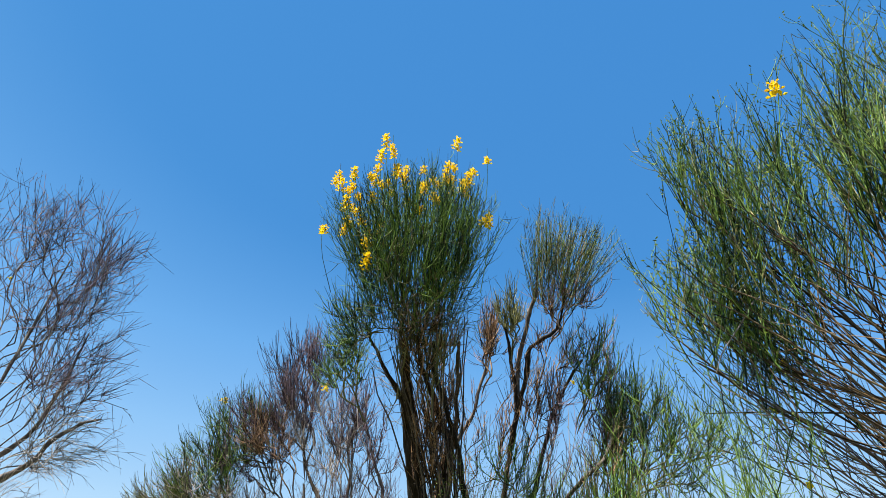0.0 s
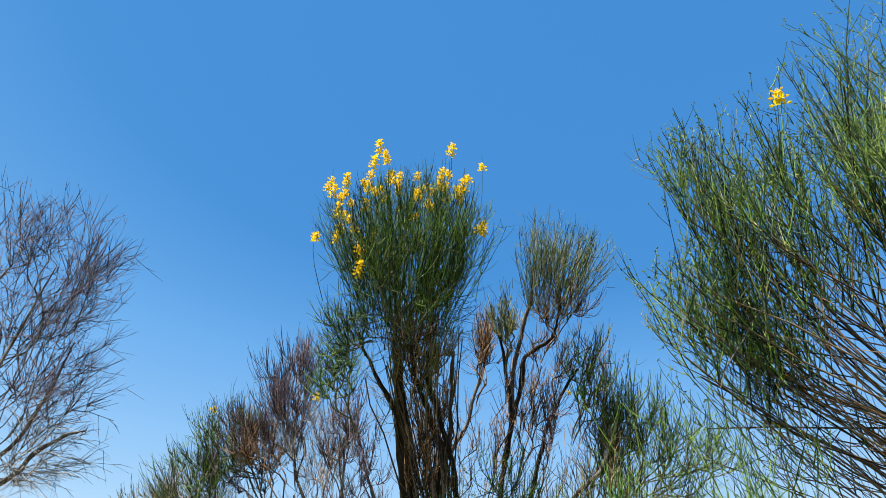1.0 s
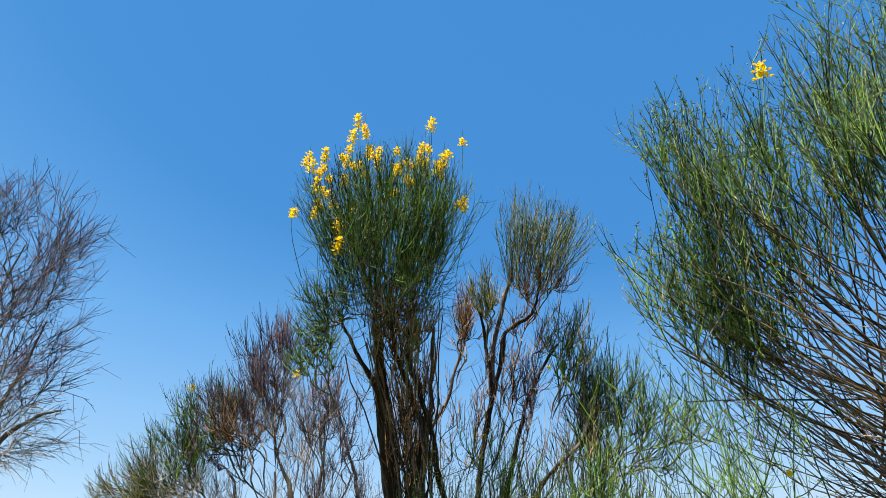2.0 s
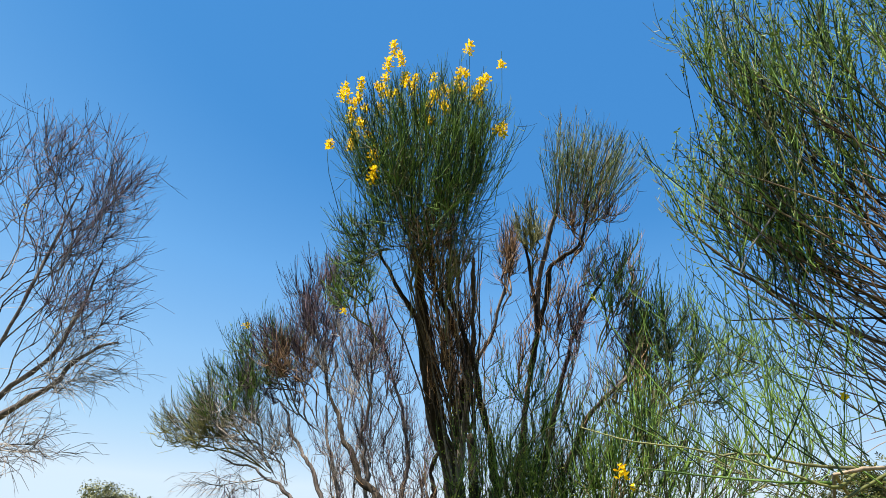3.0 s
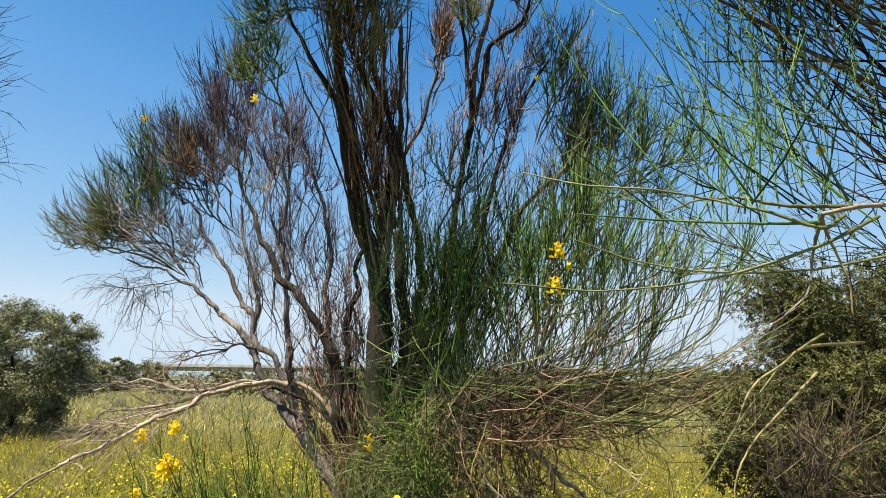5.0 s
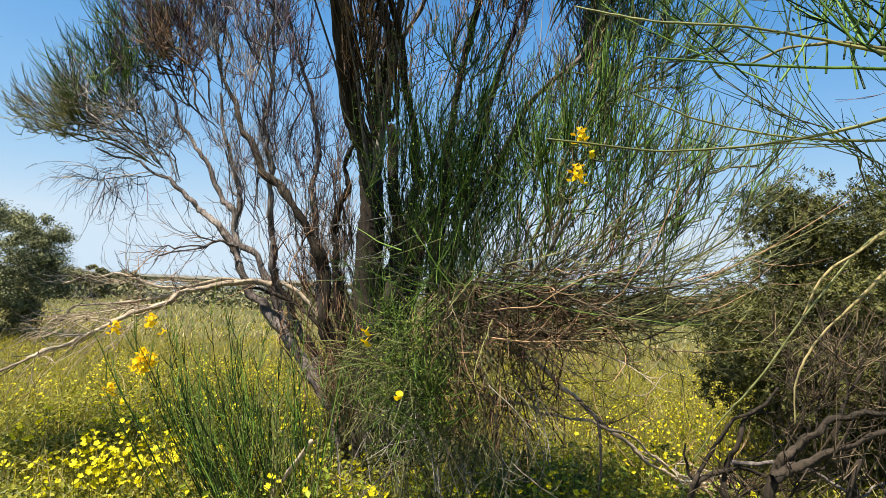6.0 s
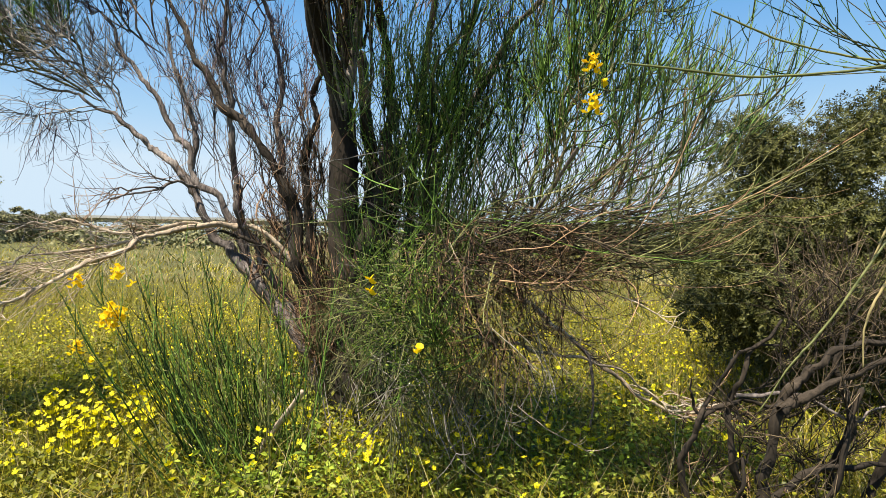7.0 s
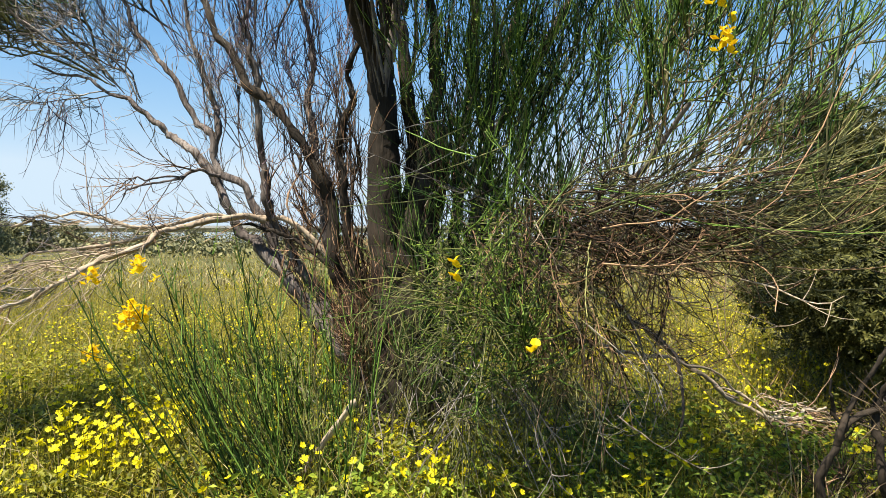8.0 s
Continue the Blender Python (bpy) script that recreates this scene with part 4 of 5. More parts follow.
    for material, n, r, rise in ((M_BROWN, 30, 0.0026, 0.05), (M_OLIVE, 18, 0.0025, 0.3), (M_PALE, 8, 0.0028, 0.1), (M_DEAD, 10, 0.0026, -0.1)):
        st = np.column_stack([g.uniform(0.3, 0.95, n), g.normal(3.62, 0.16, n), g.uniform(1.2, 1.5, n)])
        way = np.column_stack([g.uniform(0.1, 1.1, n), g.normal(-0.15, 0.5, n), rise + g.normal(0, 0.4, n)])
        wands(t, g, st, way, g.uniform(0.3, 0.7, n), r, material, 7, 0.22, rise, 0.17, "tangle", 0.9)
        st = np.column_stack([g.uniform(0.25, 0.75, n), g.normal(3.6, 0.14, n), g.uniform(1.15, 1.5, n)])
        way = np.column_stack([g.normal(0.1, 0.6, n), g.normal(0, 0.4, n), np.full(n, -1.0)])
        wands(t, g, st, way, g.uniform(0.15, 0.45, n), r * 0.9, material, 6, 0.16, -0.1, 0.16, "thatch", 0.7)
    # leafy green shoots that hang and stand before the foot
    n = 60
    st = np.column_stack([g.uniform(0.08, 0.45, n), g.normal(3.72, 0.16, n), g.uniform(0.75, 1.5, n)])
    way = np.column_stack([g.normal(-0.1, 0.6, n), g.normal(-0.2, 0.4, n), g.normal(0.25, 0.6, n)])
    tips = wands(t, g, st, way, g.uniform(0.15, 0.42, n), 0.0024, M_GREEN, 7, 0.11, 0.1, 0.09, "shoot_tuft", 0.5)
    v, f = leaf_cloud(g, tips, g.normal(0, 1, tips.shape), 0.014, 0.35)
    part("leaf_tuft", mesh_of("leaf_tuft", v, None, f, False), M_LEAFLET, t, "tiny narrow green leaves", "stuff")
    crown_fan(t, g, (0.0, 4.5, 0.5), (0.05, 4.35, 1.6), (0.26, 0.15), 34, None, 0.1, 0.16, 0.3)
    spray(t, M_DEAD, g, (-0.05, 5.0, 1.2), (-0.06, 4.95, 1.8), (0.16, 0.12, 0.4), 26, 6, 0.26, 0.0018, 0.35, 0.4, root=1.4, bark=M_BARK_SHADED)
    # long thin shoots that reach across before the trunk
    for material, n in ((M_OLIVE, 16), (M_GREEN, 12), (M_GREY, 6)):
        st = np.column_stack([g.uniform(0.05, 0.45, n), g.normal(3.95, 0.25, n), g.uniform(0.85, 1.8, n)])
        way = np.column_stack([g.uniform(-1.1, -0.5, n), g.normal(-0.1, 0.3, n), g.normal(0.05, 0.3, n)])
        wands(t, g, st, way, g.uniform(0.25, 0.6, n), 0.0024, material, 3, 0.14, 0.02, 0.06, "shoot_tuft", 0.45)
    # dry strands that hang out of the thatch
    for material, n in ((M_GREY, 14), (M_PALE, 9), (M_DEAD, 6)):
        st = np.column_stack([g.uniform(0.15, 0.7, n), g.normal(3.62, 0.14, n), g.uniform(0.75, 1.1, n)])
        way = np.column_stack([g.normal(0.35, 0.6, n), g.normal(-0.1, 0.4, n), g.uniform(-1.1, -0.4, n)])
        wands(t, g, st, way, g.uniform(0.15, 0.42, n), 0.0028, material, 4, 0.14, -0.05, 0.12, "thatch", 0.6)
    # olive shoots that sweep out of the tangle
    for material, n in ((M_OLIVE, 32), (M_GREEN, 10), (M_BROWN, 10)):
        st = np.column_stack([g.uniform(0.4, 1.25, n), g.normal(3.5, 0.14, n), g.uniform(1.22, 1.55, n)])
        way = np.column_stack([g.uniform(0.7, 1.1, n), g.normal(-0.1, 0.25, n), g.normal(0.14, 0.26, n)])
        wands(t, g, st, way, g.uniform(0.35, 0.8, n), 0.0026, material, 6, 0.24, 0.12, 0.1, "shoot_tuft", 0.4)
    spray(t, M_GREEN, g, (0.75, 3.5, 1.4), (1.05, 3.4, 2.0), (0.42, 0.3, 0.34), 7, 7, 0.4, 0.0019, 0.28, 0.6, root=1.2)
    spray(t, M_GREEN, g, (1.2, 3.9, 1.5), (1.75, 3.8, 2.1), (0.4, 0.35, 0.4), 9, 7, 0.38, 0.0019, 0.28, 0.6, root=1.0)
    spray(t, M_BROWN, g, (1.0, 3.5, 1.4), (1.25, 3.4, 1.8), (0.38, 0.3, 0.3), 5, 6, 0.34, 0.0017, 0.3, 0.5, root=1.2)
    spray(t, M_BROWN, g, (0.3, 3.9, 1.45), (0.62, 3.65, 1.36), (0.5, 0.38, 0.24), 16, 8, 0.3, 0.0016, 0.5, 0.0, root=1.0, bark=M_BARK_SHADED)
    spray(t, M_BROWN, g, (0.3, 3.8, 1.3), (0.6, 3.7, 1.1), (0.4, 0.35, 0.26), 7, 7, 0.28, 0.0017, 0.65, -0.3, root=0.8, bark=M_BARK)
    spray(t, M_GREEN, g, (0.3, 3.9, 0.7), (0.26, 3.45, 1.05), (0.2, 0.3, 0.25), 14, 8, 0.26, 0.0018, 0.45, 0.3)
    spray(t, M_GREY, g, (0.1, 4.4, 1.0), (0.3, 3.9, 0.75), (0.45, 0.45, 0.25), 8, 5, 0.4, 0.0018, 0.5, -0.5)
    snag = [np.array([(-1.1, 5.02, 1.46), (-1.64, 4.85, 1.44), (-2.0, 4.6, 1.4)]), np.array([(-1.34, 4.84, 1.4), (-1.53, 4.62, 1.25), (-1.81, 4.41, 1.09), (-2.05, 4.05, 0.85)]), np.array([(-1.54, 4.9, 1.33), (-1.97, 4.5, 1.19)])]
    twig_part(t, "snag_twig", bare_twigs(g, snag, 60, 0.34, 0.0032, -0.2, 0.5, 2, 0.05), M_PALE, "dead pale tan twigs")
    limbs = [np.array([v.co for v in o.data.vertices])[:-1].reshape(-1, 9, 3).mean(axis=1) for o in t.children if o.name.startswith("limb")]
    twig_part(t, "brushwood", bare_twigs(g, limbs, 300, 0.34, 0.0026, 0.4, 0.6), M_BROWN, "fine bare brown side twigs")
    twig_part(t, "brushwood", bare_twigs(g, limbs[4:16], 300, 0.28, 0.0026, 0.4, 0.7), M_GREY, "fine bare grey side twigs")
    leaf_bits(t, g, (0.25, 3.9, 2.2), (0.45, 0.45, 0.6), 5000)
    leaf_bits(t, g, (0.9, 3.5, 1.95), (0.4, 0.3, 0.4), 1500)
    leaf_bits(t, g, (0.2, 3.45, 1.15), (0.25, 0.3, 0.3), 2500)
    heads = [(-0.49, 4.84), (-0.42, 4.75), (-0.52, 4.66), (-0.33, 4.63), (-0.54, 4.53), (-0.45, 4.47), (-0.46, 4.39), (-0.39, 4.54), (-0.84, 4.63), (-0.73, 4.60), (-0.69, 4.44), (-0.76, 4.38), (-0.64, 4.35), (-0.91, 4.14), (-0.73, 4.16), (-0.65, 4.21), (-0.70, 4.21), (-0.60, 4.13), (-0.50, 4.12), (-0.57, 4.03), (-0.55, 3.96), (-0.54, 3.74), (-0.19, 4.57), (-0.18, 4.43), (-0.24, 4.39), (-0.31, 4.40), (-0.10, 4.28), (-0.02, 4.61), (-0.04, 4.53), (-0.08, 4.46), (0.05, 4.72), (0.04, 4.52), (0.08, 4.40), (0.01, 4.43), (0.14, 4.54), (0.15, 4.37), (0.27, 4.57), (0.27, 4.09), (-0.24, 4.29), (-0.55, 4.33)]
    for k, (x, z) in enumerate(heads):
        flower(t, x, 3.35 + 0.08 * math.sin(5 * k), z - 0.07, (1, 0, 1, 0, 1, 0, 0)[k % 7], k)
        if k % 3:
            flower(t, x + 0.03 * math.sin(3 * k), 3.38 + 0.08 * math.cos(4 * k), z - 0.1, 0, k + 2)
    stalks = [np.array([(x * 0.85 - 0.03, 3.48, z - 0.5), (x * 0.97 - 0.005, 3.41, z - 0.2), (x, 3.35 + 0.08 * math.sin(5 * k), z + 0.09)]) for k, (x, z) in enumerate(heads)]
    pts = np.array([smooth_path(q, 6) for q in stalks])
    twig_part(t, "flower_stalk", [tubes(pts, np.full((len(pts), 6), 0.0026) * np.linspace(1, 0.5, 6), 4)], M_GREEN)
    for x, y, z, k in ((-1.24, 4.95, 3.5, 0), (-2.37, 5.45, 3.58, 0), (-2.42, 5.45, 3.62, 3), (0.8, 3.2, 1.97, 0), (0.77, 3.1, 1.81, 0), (0.07, 3.08, 1.225, 3), (0.068, 3.09, 1.26, 3), (0.22, 2.8, 1.09, 3), (0.78, 4.0, 3.16, 3), (0.84, 3.2, 1.93, 3)):
        flower(t, x, y, z, k, x * 9)
    return t


main_tree()


# ---- broom at the edge, bare and purplish ----
def bare_broom():
    t = thing("broom_tree", -4.3, 4.1, "half-dead broom with sparse purplish bare twigs", "tree", "broom trees")
    limb(t, [(-4.3, 4.1, 0.15), (-4.15, 4.1, 0.9), (-3.8, 4.05, 1.9), (-3.4, 4.0, 2.4), (-3.0, 4.0, 2.65), (-2.81, 4.0, 2.88), (-2.55, 4.0, 2.97)], 0.05, 0.006, M_BARK, 31, "trunk")
    limb(t, [(-3.8, 4.05, 1.9), (-3.45, 4.0, 2.5), (-3.06, 4.0, 2.89), (-2.93, 4.0, 3.24), (-2.88, 4.0, 3.65)], 0.024, 0.006, M_BARK, 32)
    limb(t, [(-3.85, 4.05, 1.85), (-3.6, 4.0, 2.7), (-3.4, 3.95, 3.3), (-3.25, 3.95, 4.3)], 0.024, 0.006, M_BARK, 33)
    limb(t, [(-3.9, 4.05, 1.7), (-3.5, 3.9, 2.0), (-3.15, 3.85, 2.1)], 0.016, 0.005, M_BARK, 34)
    g = rng_of(131)
    spray(t, M_PURPLE, g, (-3.6, 4.0, 2.7), (-3.3, 4.0, 4.2), (0.5, 0.6, 0.8), 60, 5, 0.46, 0.0021, 0.5, 0.25)
    spray(t, M_PURPLE, g, (-3.4, 4.0, 2.6), (-2.95, 4.0, 3.6), (0.38, 0.5, 0.65), 36, 5, 0.42, 0.002, 0.55, 0.1)
    spray(t, M_GREY, g, (-3.3, 4.0, 2.6), (-2.8, 3.95, 2.8), (0.35, 0.4, 0.3), 24, 6, 0.45, 0.0018, 0.45, 0.0, droop=0.8)
    spray(t, M_GREY, g, (-3.4, 3.9, 2.1), (-3.0, 3.9, 2.3), (0.3, 0.3, 0.3), 20, 6, 0.4, 0.0018, 0.45, 0.0, droop=0.8)
    spray(t, M_PURPLE, g, (-3.3, 4.0, 3.0), (-2.85, 4.0, 4.2), (0.34, 0.4, 0.5), 22, 7, 0.45, 0.002, 0.45, 0.1, root=0.8)
    spray(t, M_PURPLE, g, (-3.2, 4.0, 2.7), (-2.75, 4.0, 3.2), (0.34, 0.4, 0.4), 18, 6, 0.4, 0.002, 0.5, 0.0, root=0.8)
    spray(t, M_PURPLE, g, (-3.75, 4.0, 2.9), (-3.75, 4.0, 4.55), (0.45, 0.5, 0.65), 44, 5, 0.45, 0.0021, 0.45, 0.25, root=0.8)
    flower(t, -3.79, 4.0, 4.18, 3, 1.0)
    return t


bare_broom()


# ---- near green broom ----
def reaching(t, g, root, centre, radii, n, shoots, length, rise=0.75):
    """Straight stems that reach from one root into an ellipsoid; upright leafy shoots stand along their outer half."""
    tip = np.array(centre) + unit(g.normal(0, 1, (n, 3))) * np.array(radii) * (g.uniform(0.1, 1, n) ** 0.45)[:, None]
    low = np.array(root) + g.normal(0, 1, (n, 3)) * np.array([0.16, 0.34, 0.3])
    f = np.linspace(0, 1, 8)[None, :, None]
    sag = np.array([0, 0, -0.12]) * np.linalg.norm(tip - low, axis=1)[:, None]
    mid = (low + tip) / 2 + sag + g.normal(0, 0.09, (n, 3))
    path = (1 - f) ** 2 * low[:, None] + 2 * f * (1 - f) * mid[:, None] + f * f * tip[:, None] + g.normal(0, 0.014, (n, 8, 3))
    rad = g.uniform(0.0022, 0.006, n)[:, None] * np.linspace(1.2, 0.45, 8)
    twig_part(t, "stem", [tubes(path, rad, 5)], M_DEAD, "slender dark brown stems")
    j = np.repeat(np.arange(n), shoots)
    a = g.uniform(5.5, 7, len(j))
    k = np.minimum(a.astype(int), 6)
    st = path[j, k] + (path[j, k + 1] - path[j, k]) * (a - k)[:, None]
    way = unit(path[j, 7] - path[j, 3]) * 0.22 + np.array([0.06, 0, rise]) + g.normal(0, 0.3, (len(j), 3))
    ln = length * g.uniform(0.4, 1.1, len(j))
    dry = g.uniform(0, 1, len(j)) < 0.18
    tips = wands(t, g, st[~dry], way[~dry], ln[~dry], 0.0027, M_GREEN, 7, 0.12, 0.15, 0.05, "shoot_tuft", 0.38)
    wands(t, g, st[dry], way[dry], ln[dry], 0.0025, M_OLIVE, 6, 0.12, 0.15, 0.06, "shoot_tuft", 0.42)
    v, q = leaf_cloud(g, tips, g.normal(0, 1, tips.shape), 0.019, 0.34)
    part("leaf_tuft", mesh_of("leaf_tuft", v, None, q, False), M_LEAFLET, t, "tiny narrow green leaves", "stuff")
    # bare side twigs low on the stems
    j = np.repeat(np.arange(n), 5)
    k = g.integers(1, 6, len(j))
    p, r = twigs_from(g, path[j, k], unit(path[j, k + 1] - path[j, k]) + g.normal(0, 0.35, (len(j), 3)), g.uniform(0.12, 0.4, len(j)), 0.0024, 0.1, 0.08, 6)
    twig_part(t, "twig", [tubes(p, r, 3)], M_BROWN, "bare reddish brown twigs")


def near_broom():
    t = thing("broom_tree", 2.75, 2.9, "large near broom, dense green twigs above brown stems", "tree", "broom trees")
    limb(t, [(2.75, 2.9, 0.1), (2.7, 2.85, 0.9), (2.55, 2.7, 1.5), (2.45, 2.6, 1.8), (2.35, 2.5, 2.0)], 0.05, 0.016, M_BARK_SHADED, 41, "trunk", 12, 0.04)
    limb(t, [(2.5, 2.65, 1.7), (2.1, 2.35, 1.82), (1.9, 2.2, 1.86), (1.55, 2.05, 1.9), (1.32, 2.0, 1.86), (1.23, 2.0, 1.84)], 0.008, 0.004, M_PALE, 45, label="pale dry side branch", kink=0.004)
    limb(t, [(1.3, 2.0, 1.855), (1.17, 2.05, 1.87), (1.07, 2.1, 1.91), (0.97, 2.2, 1.9)], 0.0045, 0.002, M_STEM, 53, kink=0.003)
    limb(t, [(2.4, 2.55, 1.9), (2.1, 2.4, 2.25), (1.85, 2.3, 2.55), (1.6, 2.2, 2.85)], 0.014, 0.005, M_BARK, 46)
    limb(t, [(2.4, 2.55, 1.9), (2.15, 2.4, 2.4), (2.0, 2.25, 2.8), (1.85, 2.1, 3.2)], 0.014, 0.005, M_BARK, 47)
    limb(t, [(2.45, 2.6, 1.8), (2.1, 2.5, 2.05), (1.7, 2.4, 2.25), (1.4, 2.35, 2.42), (1.15, 2.35, 2.6)], 0.011, 0.004, M_BARK, 48)
    g = rng_of(141)
    reaching(t, g, (2.4, 2.5, 2.0), (1.56, 2.1, 3.16), (0.5, 0.32, 0.22), 25, 13, 0.48, 1.1)
    reaching(t, g, (2.4, 2.45, 2.1), (2.05, 2.0, 3.5), (0.4, 0.34, 0.4), 26, 11, 0.54, 1.1)
    reaching(t, g, (2.45, 2.55, 1.9), (1.22, 2.25, 2.7), (0.24, 0.3, 0.2), 20, 7, 0.38, 0.8)
    reaching(t, g, (2.5, 2.6, 1.75), (1.35, 2.4, 2.34), (0.34, 0.3, 0.14), 7, 3, 0.3, 0.5)
    reaching(t, g, (2.35, 2.5, 2.05), (1.1, 2.2, 2.78), (0.16, 0.24, 0.2), 14, 8, 0.34, 0.9)
    reaching(t, g, (2.3, 2.45, 2.2), (1.26, 2.12, 3.26), (0.2, 0.22, 0.2), 10, 7, 0.48, 1.2)
    spray(t, M_PURPLE, g, (2.1, 2.5, 2.0), (1.6, 2.5, 2.2), (0.36, 0.3, 0.2), 6, 5, 0.4, 0.0017, 0.35, 0.2, root=0.9)
    spray(t, M_GREEN, g, (1.6, 2.5, 1.72), (1.15, 2.4, 1.88), (0.4, 0.3, 0.2), 7, 7, 0.36, 0.0013, 0.3, 0.35, root=0.8)
    st = np.column_stack([g.uniform(0.95, 1.4, 42), 2.1 + g.normal(0, 0.09, 42), 1.88 + g.normal(0, 0.03, 42)])
    way = np.column_stack([g.uniform(-1.0, 0.4, 42), g.normal(0.1, 0.25, 42), g.uniform(0.45, 1.0, 42)])
    tips = wands(t, g, st, way, g.uniform(0.25, 0.6, 42), 0.0022, M_GREEN, 10, 0.13, 0.05, 0.045, "shoot_tuft", 0.42)
    v, f = leaf_cloud(g, tips, g.normal(0, 1, tips.shape), 0.012, 0.35)
    part("leaf_tuft", mesh_of("leaf_tuft", v, None, f, False), M_LEAFLET, t, "tiny narrow green leaves", "stuff")
    # long shoots that hang out over the meadow
    for k, pts in enumerate((
        [(1.3, 2.05, 1.85), (1.22, 2.0, 1.81), (1.1, 2.0, 1.85), (0.91, 2.05, 1.91), (0.75, 2.1, 1.94), (0.61, 2.15, 1.99)],
        [(1.22, 2.0, 1.82), (1.11, 2.0, 1.82), (0.94, 2.05, 1.84), (0.74, 2.1, 1.87)],
        [(1.4, 2.1, 1.86), (1.21, 2.02, 1.77), (1.01, 2.05, 1.71), (0.79, 2.1, 1.69), (0.56, 2.12, 1.71)],
        [(1.25, 2.05, 1.85), (1.29, 2.1, 1.8), (1.32, 2.1, 1.71), (1.32, 2.1, 1.64)],
        [(1.23, 2.0, 1.84), (1.25, 2.1, 1.78), (1.23, 2.1, 1.69), (1.17, 2.1, 1.63)],
        [(1.45, 2.2, 2.72), (1.34, 2.1, 2.75), (1.25, 2.1, 2.64), (1.17, 2.1, 2.54), (1.13, 2.1, 2.46)],
        [(1.5, 2.4, 1.6), (1.31, 2.3, 1.58), (1.25, 2.3, 1.54), (1.17, 2.3, 1.48), (1.12, 2.3, 1.38)],
        [(1.4, 2.4, 1.62), (1.28, 2.35, 1.55), (1.15, 2.3, 1.42), (1.03, 2.3, 1.25), (0.96, 2.3, 1.17), (0.9, 2.3, 1.08)],
        [(1.35, 2.35, 1.52), (1.24, 2.3, 1.43), (1.17, 2.3, 1.36), (1.13, 2.3, 1.3), (1.11, 2.3, 1.24), (1.11, 2.3, 1.17)],
        [(1.5, 2.25, 1.8), (1.3, 2.22, 1.76), (1.06, 2.2, 1.75), (0.88, 2.2, 1.78), (0.74, 2.2, 1.83)],
    )):
        limb(t, pts, 0.0045 if k < 7 else 0.0034, 0.0016, (M_OLIVE, M_GREEN, M_OLIVE, M_STRAW, M_GREY, M_GREY, M_STRAW, M_OLIVE, M_STRAW, M_OLIVE)[k], 70 + k, "shoot", 5, 0.05, kink=0.0)
    for x, y, z, k in ((1.42, 1.66, 3.345, 0), (1.44, 2.5, 2.44, 3), (1.5, 2.5, 2.15, 3), (1.44, 2.3, 2.56, 3)):
        flower(t, x, y, z, k, x * 9)
    return t


near_broom()


